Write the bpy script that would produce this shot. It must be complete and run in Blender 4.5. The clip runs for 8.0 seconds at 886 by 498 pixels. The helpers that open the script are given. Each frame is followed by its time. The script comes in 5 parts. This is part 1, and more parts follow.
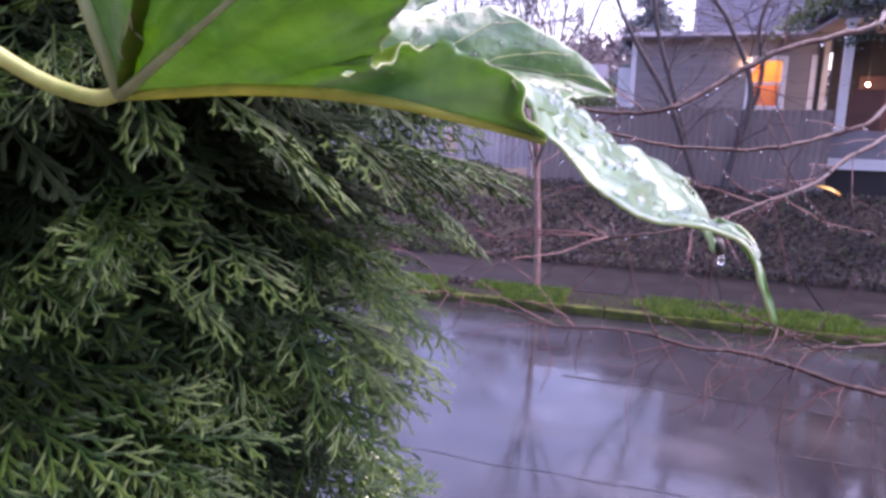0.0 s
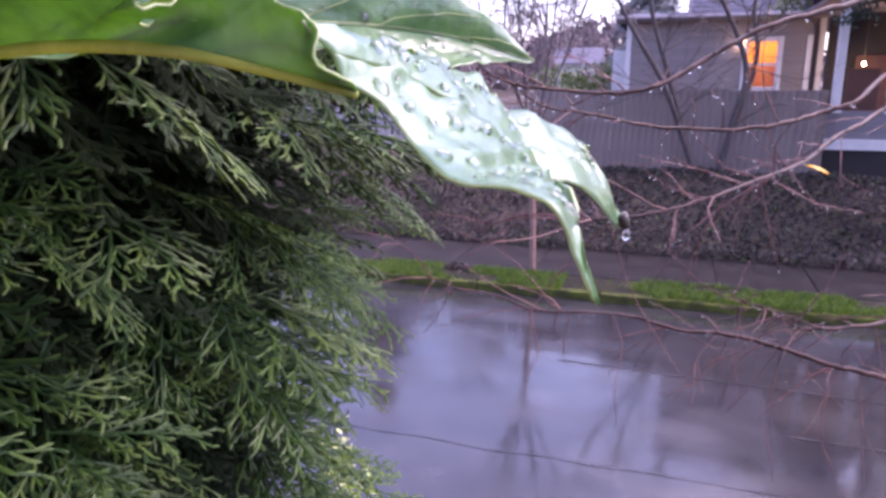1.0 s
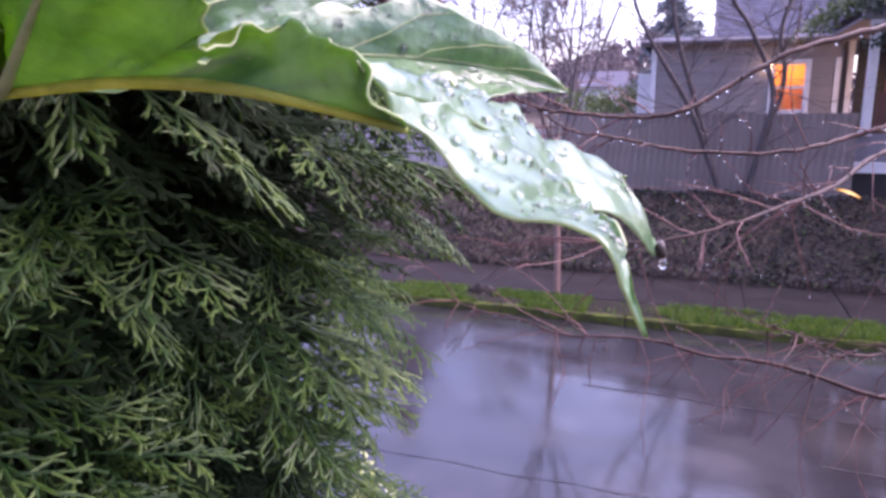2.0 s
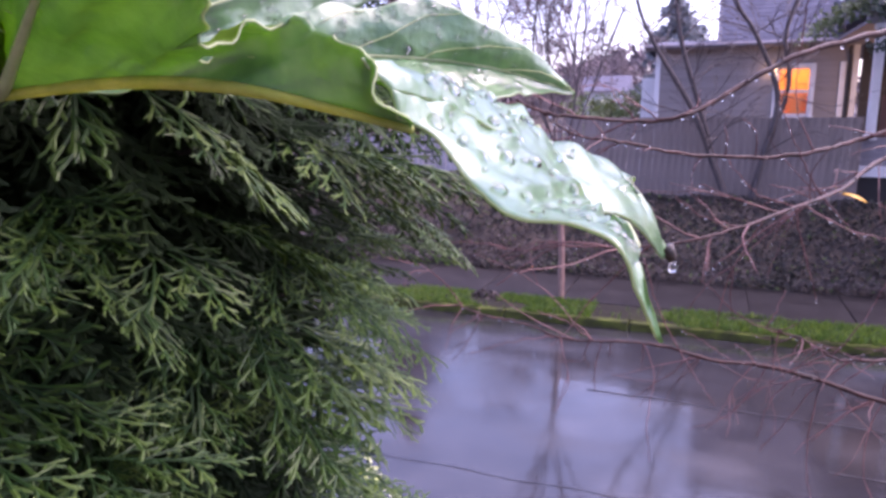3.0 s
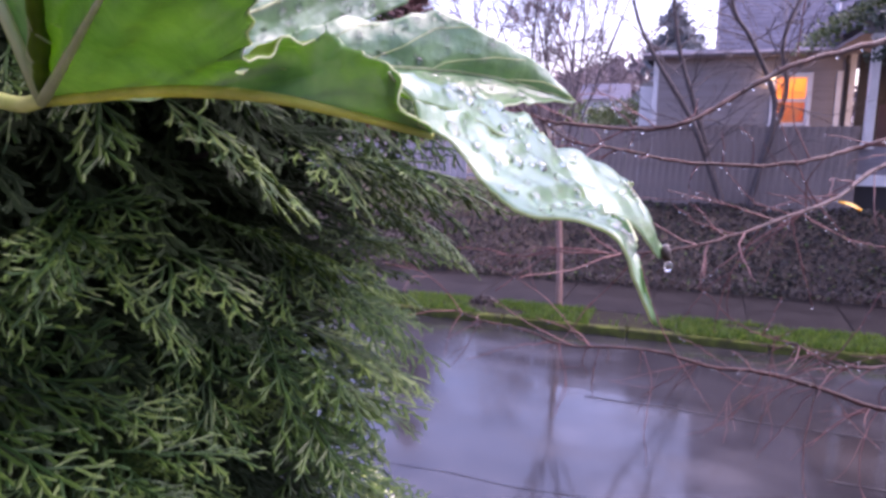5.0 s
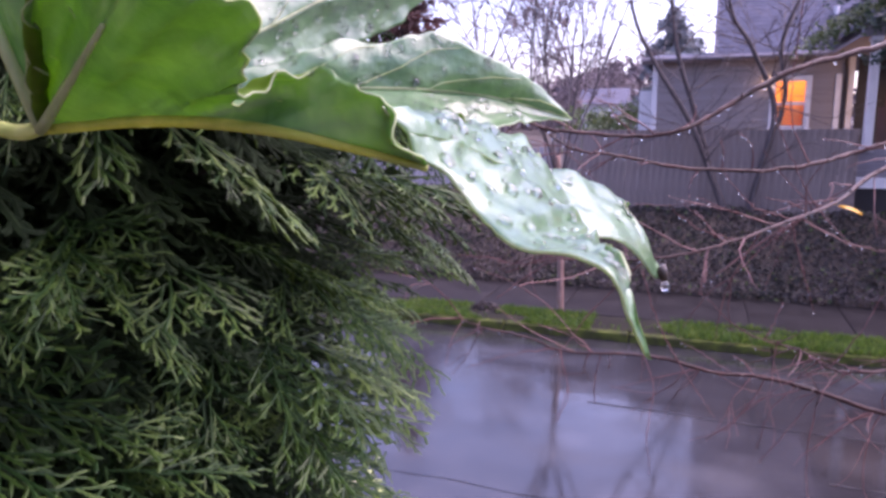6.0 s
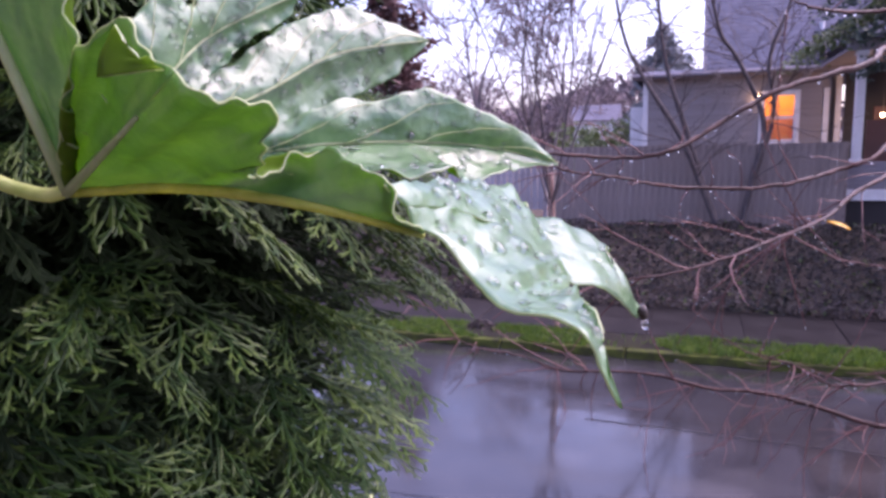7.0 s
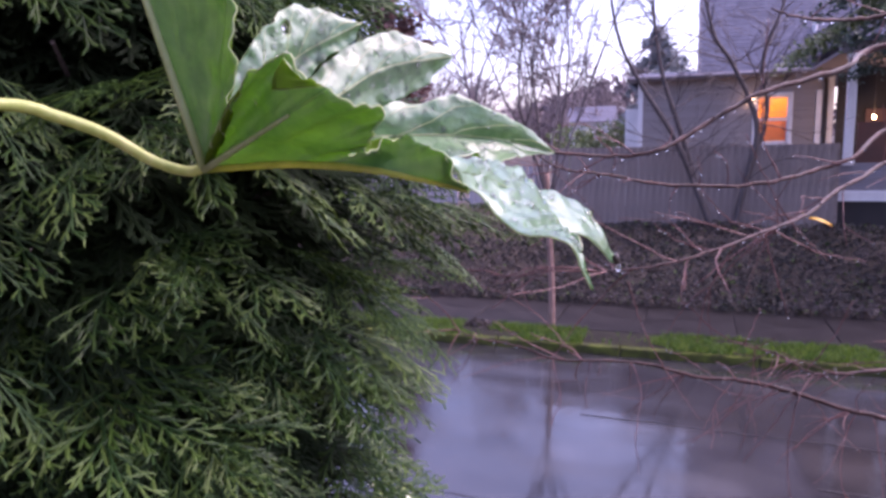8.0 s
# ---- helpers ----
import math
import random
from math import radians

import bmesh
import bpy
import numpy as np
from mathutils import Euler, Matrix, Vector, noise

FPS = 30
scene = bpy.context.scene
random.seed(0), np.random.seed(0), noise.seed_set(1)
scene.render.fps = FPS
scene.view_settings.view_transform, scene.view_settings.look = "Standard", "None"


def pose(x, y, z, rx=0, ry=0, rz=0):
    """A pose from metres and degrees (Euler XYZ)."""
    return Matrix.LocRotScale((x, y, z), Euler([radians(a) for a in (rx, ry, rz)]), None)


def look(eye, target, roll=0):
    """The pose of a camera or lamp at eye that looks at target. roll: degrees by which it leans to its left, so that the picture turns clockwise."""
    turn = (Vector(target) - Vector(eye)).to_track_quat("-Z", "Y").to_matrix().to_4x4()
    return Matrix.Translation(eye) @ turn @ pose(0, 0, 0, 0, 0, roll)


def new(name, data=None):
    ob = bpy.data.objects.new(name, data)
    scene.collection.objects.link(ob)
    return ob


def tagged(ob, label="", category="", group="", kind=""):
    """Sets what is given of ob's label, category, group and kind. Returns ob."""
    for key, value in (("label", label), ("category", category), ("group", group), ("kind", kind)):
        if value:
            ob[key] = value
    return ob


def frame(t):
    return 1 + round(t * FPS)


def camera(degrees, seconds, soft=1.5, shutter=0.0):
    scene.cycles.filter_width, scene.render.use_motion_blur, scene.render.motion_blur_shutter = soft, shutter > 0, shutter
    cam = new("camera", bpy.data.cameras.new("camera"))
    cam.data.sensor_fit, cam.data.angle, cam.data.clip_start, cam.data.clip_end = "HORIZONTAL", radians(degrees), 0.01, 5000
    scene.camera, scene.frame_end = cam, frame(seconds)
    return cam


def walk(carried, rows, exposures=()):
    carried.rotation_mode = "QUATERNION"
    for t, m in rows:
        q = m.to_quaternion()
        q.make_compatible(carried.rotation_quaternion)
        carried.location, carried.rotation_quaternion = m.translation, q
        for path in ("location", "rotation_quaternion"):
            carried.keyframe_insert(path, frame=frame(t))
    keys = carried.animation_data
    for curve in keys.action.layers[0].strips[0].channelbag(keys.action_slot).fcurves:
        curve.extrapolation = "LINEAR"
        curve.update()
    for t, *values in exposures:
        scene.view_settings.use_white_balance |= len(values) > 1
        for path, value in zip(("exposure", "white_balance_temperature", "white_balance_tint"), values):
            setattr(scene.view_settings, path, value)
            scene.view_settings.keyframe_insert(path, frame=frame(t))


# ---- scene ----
cam = camera(65.2, 8.0, soft=3.1)
PATH = [
    (0, (-0.039, 0.004, 3.294), (0.026, 1.958, 2.874), 0.8),
    (0.5, (0.004, 0.039, 3.28), (0.087, 1.986, 2.83), 0.7),
    (1, (0.022, 0.033, 3.283), (0.091, 1.979, 2.825), 0.0),
    (1.5, (0.017, 0.027, 3.287), (0.041, 1.982, 2.864), -0.0),
    (3, (0.014, 0.034, 3.285), (0.004, 1.998, 2.903), -0.2),
    (3.5, (0.017, 0.026, 3.284), (0.014, 1.991, 2.908), -0.3),
    (4, (0.015, 0.018, 3.286), (0.015, 1.984, 2.917), -0.2),
    (4.5, (0.008, 0.012, 3.285), (0.006, 1.979, 2.919), 0.2),
    (6, (0.01, 0.012, 3.294), (0.003, 1.982, 2.947), -0.4),
    (6.5, (0.012, 0.005, 3.306), (0.016, 1.978, 2.978), -0.9),
    (7, (0.01, -0.014, 3.314), (0.018, 1.964, 3.018), -1.3),
    (7.5, (0.008, -0.056, 3.305), (0.006, 1.925, 3.032), -1.4),
    (8, (-0.016, -0.162, 3.307), (0.004, 1.816, 3.014), -1.2),
]
walk(cam, [(t, look(eye, target, roll)) for t, eye, target, roll in PATH],
     exposures=[(0, 2.3, 6370, 51), (1.5, 2.25, 6370, 51), (5, 2.2, 6370, 51), (7, 1.97, 6370, 51), (8, 1.97, 6370, 51)])

# ---- world, sun, exposure ----
world = bpy.data.worlds.new("world")
scene.world = world
world.use_nodes = True
wn = world.node_tree.nodes
sky = wn.new("ShaderNodeTexSky")
sky.sky_type = "NISHITA"
sky.sun_disc = False
sky.sun_elevation = radians(57)
sky.sun_rotation = radians(76)
sky.air_density, sky.dust_density, sky.ozone_density = 1.0, 3.0, 3.0
wn["Background"].inputs["Strength"].default_value = 0.12
world.node_tree.links.new(sky.outputs[0], wn["Background"].inputs[0])

sun_data = bpy.data.lights.new("sun", "SUN")
sun_data.energy, sun_data.angle, sun_data.color = 1.2, radians(80), (1.0, 0.96, 0.92)
sun = new("sun", sun_data)
sun.matrix_world = look((7.5, 1.9, 12), (0, 0, 0))

# street frame: x along the kerb, y across the road, turned against the first view
S = pose(0, 0, 0, 0, 0, -20.7)


# ---- materials ----
def mat(name, colors, scale=8.0, rough=0.6, bump=0.2, metal=0.0, fine=60.0, rough_var=0.1, coat=0.0,
        island=0.0, each=0.0, stretch=(1, 1, 1), sub=0.0, bump_dist=0.01, coords="Object"):
    """A node material with noise at two scales between two or three colours, and relief."""
    m = bpy.data.materials.new(name)
    m.use_nodes = True
    nt = m.node_tree
    N, L = nt.nodes, nt.links
    b = N["Principled BSDF"]
    tc = N.new("ShaderNodeTexCoord")
    mp = N.new("ShaderNodeMapping")
    mp.inputs["Scale"].default_value = stretch
    L.new(tc.outputs[coords], mp.inputs["Vector"])
    big, small = N.new("ShaderNodeTexNoise"), N.new("ShaderNodeTexNoise")
    big.inputs["Scale"].default_value, small.inputs["Scale"].default_value = scale, fine
    big.inputs["Detail"].default_value, small.inputs["Detail"].default_value = 6, 4
    for n in (big, small):
        L.new(mp.outputs[0], n.inputs["Vector"])
    mix = N.new("ShaderNodeMath")
    mix.operation = "MULTIPLY_ADD"
    L.new(small.outputs[0], mix.inputs[0])
    mix.inputs[1].default_value = 0.5
    add = N.new("ShaderNodeMath")
    add.operation = "MULTIPLY_ADD"
    L.new(big.outputs[0], add.inputs[0])
    add.inputs[1].default_value, add.inputs[2].default_value = 1.3, -0.4
    L.new(add.outputs[0], mix.inputs[2])
    val = mix.outputs[0]
    for amount, node, out in ((island, "ShaderNodeNewGeometry", "Random Per Island"), (each, "ShaderNodeObjectInfo", "Random")):
        if amount:
            src, ma = N.new(node), N.new("ShaderNodeMath")
            ma.operation = "MULTIPLY_ADD"
            L.new(src.outputs[out], ma.inputs[0])
            ma.inputs[1].default_value = amount
            sh = N.new("ShaderNodeMath")
            sh.operation = "SUBTRACT"
            L.new(val, sh.inputs[0])
            sh.inputs[1].default_value = amount / 2
            L.new(sh.outputs[0], ma.inputs[2])
            val = ma.outputs[0]
    ramp = N.new("ShaderNodeValToRGB")
    e = ramp.color_ramp.elements
    e[0].color, e[1].color = (*colors[0], 1), (*colors[-1], 1)
    e[0].position, e[1].position = 0.2, 0.85
    if len(colors) == 3:
        mid = e.new(0.52)
        mid.color = (*colors[1], 1)
    L.new(val, ramp.inputs[0])
    L.new(ramp.outputs[0], b.inputs["Base Color"])
    rr = N.new("ShaderNodeMath")
    rr.operation = "MULTIPLY_ADD"
    L.new(big.outputs[0], rr.inputs[0])
    rr.inputs[1].default_value, rr.inputs[2].default_value = rough_var * 2, rough - rough_var
    L.new(rr.outputs[0], b.inputs["Roughness"])
    b.inputs["Metallic"].default_value = metal
    b.inputs["Coat Weight"].default_value = coat
    b.inputs["Coat Roughness"].default_value = 0.12
    if sub:
        b.inputs["Subsurface Weight"].default_value = sub
        b.inputs["Subsurface Radius"].default_value = (0.003, 0.006, 0.001)
    if bump:
        bu = N.new("ShaderNodeBump")
        bu.inputs["Strength"].default_value, bu.inputs["Distance"].default_value = bump, bump_dist
        L.new(small.outputs[0], bu.inputs["Height"])
        L.new(bu.outputs[0], b.inputs["Normal"])
    return m


def glass(name, tint=(0.9, 0.95, 0.95)):
    m = bpy.data.materials.new(name)
    m.use_nodes = True
    b = m.node_tree.nodes["Principled BSDF"]
    b.inputs["Base Color"].default_value = (*tint, 1)
    b.inputs["Transmission Weight"].default_value = 1.0
    b.inputs["Roughness"].default_value = 0.02
    b.inputs["IOR"].default_value = 1.33
    return m


def leafy(name, colors, rough, through_light, scale=20.0, fine=150.0, island=0.0, each=0.0, bump=0.2, coat=0.0, bump_dist=0.002, hue=0.47):
    """Foliage: the surface colour with part of the light passing through."""
    m = mat(name, colors, scale, rough, bump, fine=fine, island=island, each=each, coat=coat, bump_dist=bump_dist)
    nt = m.node_tree
    N, L = nt.nodes, nt.links
    b, out = N["Principled BSDF"], N["Material Output"]
    tr = N.new("ShaderNodeBsdfTranslucent")
    src = b.inputs["Base Color"].links[0].from_socket
    hsv = N.new("ShaderNodeHueSaturation")
    hsv.inputs["Hue"].default_value, hsv.inputs["Saturation"].default_value, hsv.inputs["Value"].default_value = hue, 1.15, 1.8
    L.new(src, hsv.inputs["Color"])
    L.new(hsv.outputs[0], tr.inputs["Color"])
    mx = N.new("ShaderNodeMixShader")
    mx.inputs[0].default_value = through_light
    L.new(b.outputs[0], mx.inputs[1])
    L.new(tr.outputs[0], mx.inputs[2])
    L.new(mx.outputs[0], out.inputs["Surface"])
    return m


def road_material():
    """Wet asphalt: dark stone grain under a broken film of water."""
    m = mat("wet_asphalt", [(0.016, 0.015, 0.017), (0.028, 0.027, 0.029), (0.05, 0.048, 0.05)], 1.2, 0.3, 0.0, fine=90)
    nt = m.node_tree
    N, L = nt.nodes, nt.links
    b = N["Principled BSDF"]
    tc = N.new("ShaderNodeTexCoord")
    film = N.new("ShaderNodeTexNoise")
    mp = N.new("ShaderNodeMapping")
    mp.inputs["Scale"].default_value = (0.45, 1.3, 1)
    L.new(tc.outputs["Object"], mp.inputs[0])
    L.new(mp.outputs[0], film.inputs["Vector"])
    film.inputs["Scale"].default_value, film.inputs["Detail"].default_value = 1.1, 7
    ramp = N.new("ShaderNodeMapRange")
    ramp.inputs["From Min"].default_value, ramp.inputs["From Max"].default_value = 0.38, 0.66
    ramp.inputs["To Min"].default_value, ramp.inputs["To Max"].default_value = 0.05, 0.26
    L.new(film.outputs[0], ramp.inputs[0])
    L.new(ramp.outputs[0], b.inputs["Roughness"])
    b.inputs["IOR"].default_value = 1.5
    b.inputs["Coat Weight"].default_value = 0.3
    b.inputs["Coat Roughness"].default_value = 0.07
    grain = N.new("ShaderNodeTexNoise")
    grain.inputs["Scale"].default_value, grain.inputs["Detail"].default_value = 9, 6
    L.new(tc.outputs["Object"], grain.inputs["Vector"])
    bu = N.new("ShaderNodeBump")
    bu.inputs["Strength"].default_value, bu.inputs["Distance"].default_value = 0.14, 0.01
    L.new(grain.outputs[0], bu.inputs["Height"])
    L.new(bu.outputs[0], b.inputs["Normal"])
    return m


def emitter(name, color, strength):
    m = bpy.data.materials.new(name)
    m.use_nodes = True
    b = m.node_tree.nodes["Principled BSDF"]
    b.inputs["Base Color"].default_value = (*color, 1)
    b.inputs["Emission Color"].default_value = (*color, 1)
    b.inputs["Emission Strength"].default_value = strength
    return m


M_ROAD = road_material()
M_SEAM = mat("tar_seam", [(0.014, 0.013, 0.015), (0.024, 0.023, 0.025)], 5, 0.3, 0.3)
M_SOIL = mat("damp_soil", [(0.02, 0.014, 0.01), (0.05, 0.036, 0.025), (0.09, 0.065, 0.045)], 3, 0.8, 0.6, fine=40, bump_dist=0.03)
M_LAWN = mat("lawn_ground", [(0.012, 0.011, 0.008), (0.022, 0.02, 0.014), (0.035, 0.038, 0.016)], 2, 0.85, 0.6, fine=50, bump_dist=0.02)
M_LAWN.node_tree.nodes["Principled BSDF"].inputs["Specular IOR Level"].default_value = 0.15
M_WALK = mat("wet_concrete_walk", [(0.012, 0.01, 0.01), (0.021, 0.018, 0.018), (0.033, 0.029, 0.028)], 2, 0.5, 0.25, fine=70, rough_var=0.12)
M_WALK.node_tree.nodes["Principled BSDF"].inputs["Specular IOR Level"].default_value = 0.12
M_KERB = mat("mossy_kerb", [(0.026, 0.024, 0.018), (0.055, 0.066, 0.016), (0.1, 0.13, 0.022)], 5, 0.8, 0.5, fine=45)
M_KERB.node_tree.nodes["Principled BSDF"].inputs["Specular IOR Level"].default_value = 0.15
M_GRASS = leafy("grass_blade", [(0.035, 0.085, 0.018), (0.07, 0.15, 0.028), (0.13, 0.2, 0.05)], 0.5, 0.3, 6, 40, island=0.6)
M_IVY = leafy("ivy_leaf", [(0.016, 0.019, 0.011), (0.042, 0.034, 0.029), (0.084, 0.064, 0.058)], 0.6, 0.15, 0.9, 12, island=0.4)
M_MOSS = leafy("bank_moss", [(0.03, 0.06, 0.015), (0.06, 0.1, 0.02), (0.1, 0.12, 0.05)], 0.7, 0.15, 3, 30, island=0.6)
M_FENCE = mat("weathered_fence", [(0.155, 0.122, 0.11), (0.24, 0.19, 0.172), (0.31, 0.25, 0.23)], 2.5, 0.8, 0.5, fine=26, each=0.14, stretch=(6, 6, 0.6))
M_PICKET = mat("pale_picket", [(0.26, 0.23, 0.24), (0.38, 0.35, 0.37), (0.5, 0.46, 0.48)], 2.5, 0.7, 0.4, fine=24, each=0.4, stretch=(6, 6, 0.7))
M_SIDING = mat("taupe_siding", [(0.2, 0.172, 0.166), (0.255, 0.222, 0.215), (0.305, 0.27, 0.262)], 1.2, 0.6, 0.2, fine=30, each=0.2, stretch=(0.5, 3, 3))
M_WHITE = mat("white_trim_paint", [(0.6, 0.59, 0.6), (0.72, 0.71, 0.72), (0.8, 0.79, 0.8)], 2, 0.45, 0.1, fine=30)
M_SHINGLE = mat("grey_shingle", [(0.065, 0.07, 0.105), (0.092, 0.098, 0.14), (0.125, 0.13, 0.18)], 3, 0.8, 0.5, fine=50, island=0.35)
M_GREYPAINT = mat("grey_porch_paint", [(0.18, 0.165, 0.185), (0.24, 0.22, 0.245)], 2, 0.6, 0.2, fine=30)
M_BRICKRED = mat("red_brown_paint", [(0.09, 0.035, 0.025), (0.14, 0.055, 0.04)], 3, 0.5, 0.2)
# Near black: dark fittings and joints, and painted shade at fence foot and porch.
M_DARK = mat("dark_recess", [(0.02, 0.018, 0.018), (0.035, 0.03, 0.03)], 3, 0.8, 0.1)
M_ROOM = mat("amber_room_wall", [(0.6, 0.36, 0.12), (0.75, 0.45, 0.16)], 3, 0.8, 0.1)
M_TWIGRED = mat("thin_red_twig", [(0.065, 0.03, 0.028), (0.135, 0.062, 0.056), (0.22, 0.115, 0.1)], 9, 0.5, 0.4, fine=120, bump_dist=0.002)
M_TWIGRED.node_tree.nodes["Principled BSDF"].inputs["Specular IOR Level"].default_value = 0.25
M_CURTAIN = leafy("amber_blind", [(0.5, 0.36, 0.18), (0.62, 0.45, 0.23)], 0.8, 0.4, 4, 40)
M_BULB = emitter("warm_bulb", (1.0, 0.72, 0.35), 14.0)
M_BULBW = emitter("small_white_bulb", (1.0, 0.93, 0.9), 14.0)
M_BARK = mat("grey_brown_bark", [(0.045, 0.036, 0.036), (0.09, 0.07, 0.068), (0.145, 0.118, 0.115)], 6, 0.7, 0.6, fine=50, stretch=(4, 4, 1))
M_RUST = leafy("rust_foliage", [(0.07, 0.04, 0.035), (0.12, 0.07, 0.06), (0.18, 0.11, 0.1)], 0.7, 0.15, 0.6, 10, island=0.5)
M_TRUNK = mat("red_brown_bark", [(0.16, 0.09, 0.07), (0.27, 0.16, 0.125), (0.35, 0.225, 0.18)], 6, 0.65, 0.5, fine=40, stretch=(4, 4, 1))
M_TWIG = mat("wet_red_twig", [(0.014, 0.007, 0.006), (0.04, 0.017, 0.014), (0.09, 0.04, 0.033)], 14, 0.5, 0.6, fine=120, coat=0.05, bump_dist=0.002)
M_TWIG.node_tree.nodes["Principled BSDF"].inputs["Specular IOR Level"].default_value = 0.2
M_BUD = mat("dark_bud", [(0.03, 0.014, 0.012), (0.07, 0.03, 0.025)], 60, 0.45, 0.3, fine=200)
M_WATER = glass("water_drop")
M_GLASS = glass("window_glass")
M_CEDAR = leafy("cedar_spray", [(0.008, 0.03, 0.006), (0.019, 0.056, 0.012), (0.043, 0.096, 0.024)], 0.5, 0.2, 9, 160, island=0.35, each=0.4, bump_dist=0.0006)
M_CEDAR_TIP = leafy("cedar_young_tip", [(0.024, 0.064, 0.01), (0.052, 0.108, 0.018), (0.115, 0.19, 0.042)], 0.42, 0.25, 9, 160, island=0.35, each=0.55, bump_dist=0.0006)
# Conifer green paled toward grey-blue: distance haze is put into the colour.
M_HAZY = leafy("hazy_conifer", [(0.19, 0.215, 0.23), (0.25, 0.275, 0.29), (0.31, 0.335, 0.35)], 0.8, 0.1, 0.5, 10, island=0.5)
M_YELLOW = leafy("yellow_leaf", [(0.55, 0.36, 0.02), (0.7, 0.5, 0.04)], 0.45, 0.3, 30, 100)
M_LITTER = mat("dead_leaf_litter", [(0.018, 0.014, 0.013), (0.05, 0.036, 0.03), (0.09, 0.065, 0.05)], 4, 0.6, 0.3, island=0.7)
M_CEDAR.node_tree.nodes["Principled BSDF"].inputs["Specular IOR Level"].default_value = 0.22
M_CEDAR_TIP.node_tree.nodes["Principled BSDF"].inputs["Specular IOR Level"].default_value = 0.3
# Darker copy of the cedar green: shade of the interior put into the colour.
M_CEDAR_SHADE = leafy("cedar_inner_shade", [(0.008, 0.018, 0.006), (0.014, 0.03, 0.009), (0.025, 0.05, 0.012)], 0.75, 0.1, 5, 120, island=0.15, bump_dist=0.0006)
M_CEDAR_SHADE.node_tree.nodes["Principled BSDF"].inputs["Specular IOR Level"].default_value = 0.2
M_CONIFER = leafy("far_conifer", [(0.02, 0.04, 0.03), (0.035, 0.06, 0.045), (0.06, 0.085, 0.06)], 0.6, 0.1, 0.5, 10, island=0.5)
M_SHRUB = leafy("shrub_leaf", [(0.06, 0.1, 0.035), (0.1, 0.15, 0.06), (0.16, 0.2, 0.1)], 0.5, 0.2, 2, 30, island=0.5)
M_HILL = mat("far_bare_wood", [(0.12, 0.095, 0.1), (0.17, 0.135, 0.14), (0.22, 0.18, 0.185)], 0.3, 0.8, 0.0, fine=5, island=0.5)
M_VARIEG = leafy("variegated_leaf", [(0.14, 0.26, 0.03), (0.4, 0.5, 0.16), (0.75, 0.78, 0.6)], 0.35, 0.3, 30, 120, island=0.55)
M_LEAFTOP = leafy("leaf_top", [(0.065, 0.185, 0.07), (0.115, 0.27, 0.105), (0.185, 0.36, 0.155)], 0.34, 0.36, 30, 140, bump=0.45, coat=0.85, bump_dist=0.003)
M_LEAFTOP.node_tree.nodes["Principled BSDF"].inputs["Coat Roughness"].default_value = 0.29
M_LEAFTOP.node_tree.nodes["Principled BSDF"].inputs["Specular IOR Level"].default_value = 0.9
M_LEAFTOP.node_tree.nodes["Principled BSDF"].inputs["Coat IOR"].default_value = 1.55
M_LEAFUNDER = leafy("leaf_underside", [(0.075, 0.165, 0.008), (0.11, 0.22, 0.013), (0.15, 0.275, 0.02)], 0.55, 0.57, 25, 110, bump=0.25, bump_dist=0.0015, hue=0.48)
M_LEAFUNDER.node_tree.nodes["Principled BSDF"].inputs["Specular IOR Level"].default_value = 0.3
M_MIDRIB = leafy("midrib_skin", [(0.25, 0.32, 0.06), (0.34, 0.4, 0.1), (0.43, 0.47, 0.15)], 0.45, 0.4, 60, 200)
M_VEIN = leafy("leaf_vein", [(0.36, 0.45, 0.24), (0.47, 0.55, 0.34)], 0.45, 0.4, 60, 200)
M_PETIOLE = leafy("petiole_skin", [(0.27, 0.36, 0.07), (0.4, 0.48, 0.13), (0.5, 0.54, 0.2)], 0.4, 0.15, 40, 160)
M_TIPBROWN = mat("withered_tip", [(0.01, 0.008, 0.006), (0.03, 0.022, 0.012)], 80, 0.5, 0.4)


# ---- mesh helpers ----
def part(name, bm, material, parent=None, label="", smooth=False, kind=""):
    """One mesh object from a bmesh or a (verts, faces) pair, under a thing or a part."""
    me = bpy.data.meshes.new(name)
    if isinstance(bm, tuple):
        me.from_pydata([tuple(v) for v in bm[0]], [], bm[1])
        me.update()
    else:
        bm.to_mesh(me)
        bm.free()
    for m in material if isinstance(material, (list, tuple)) else [material]:
        me.materials.append(m)
    if smooth:
        me.polygons.foreach_set("use_smooth", [True] * len(me.polygons))
    ob = new(name, me)
    if parent:
        ob.parent = parent
    return tagged(ob, label, kind=kind)


def piece(name, me, parent, m):
    """Another object on the mesh me, under parent, at the pose m."""
    ob = new(name, me)
    ob.parent = parent
    ob.matrix_basis = m
    return ob


def thing(name, label, category, m=None, group=""):
    ob = new(name)
    ob.empty_display_size = 0.1
    if m is not None:
        ob.matrix_basis = m
    return tagged(ob, label, category, group)


def box(bm, x0, x1, y0, y1, z0, z1, bevel=0.0):
    """Adds a box, with its edges rounded off, to bm."""
    r = bmesh.ops.create_cube(bm, size=1, matrix=Matrix.Translation(((x0 + x1) / 2, (y0 + y1) / 2, (z0 + z1) / 2)) @ Matrix.Diagonal((x1 - x0, y1 - y0, z1 - z0, 1)))
    if bevel:
        es = {e for v in r["verts"] for e in v.link_edges}
        bmesh.ops.bevel(bm, geom=list(es), offset=bevel, segments=1, affect="EDGES")
    return bm


def boxed(*a, bevel=0.0):
    return box(bmesh.new(), *a, bevel=bevel)


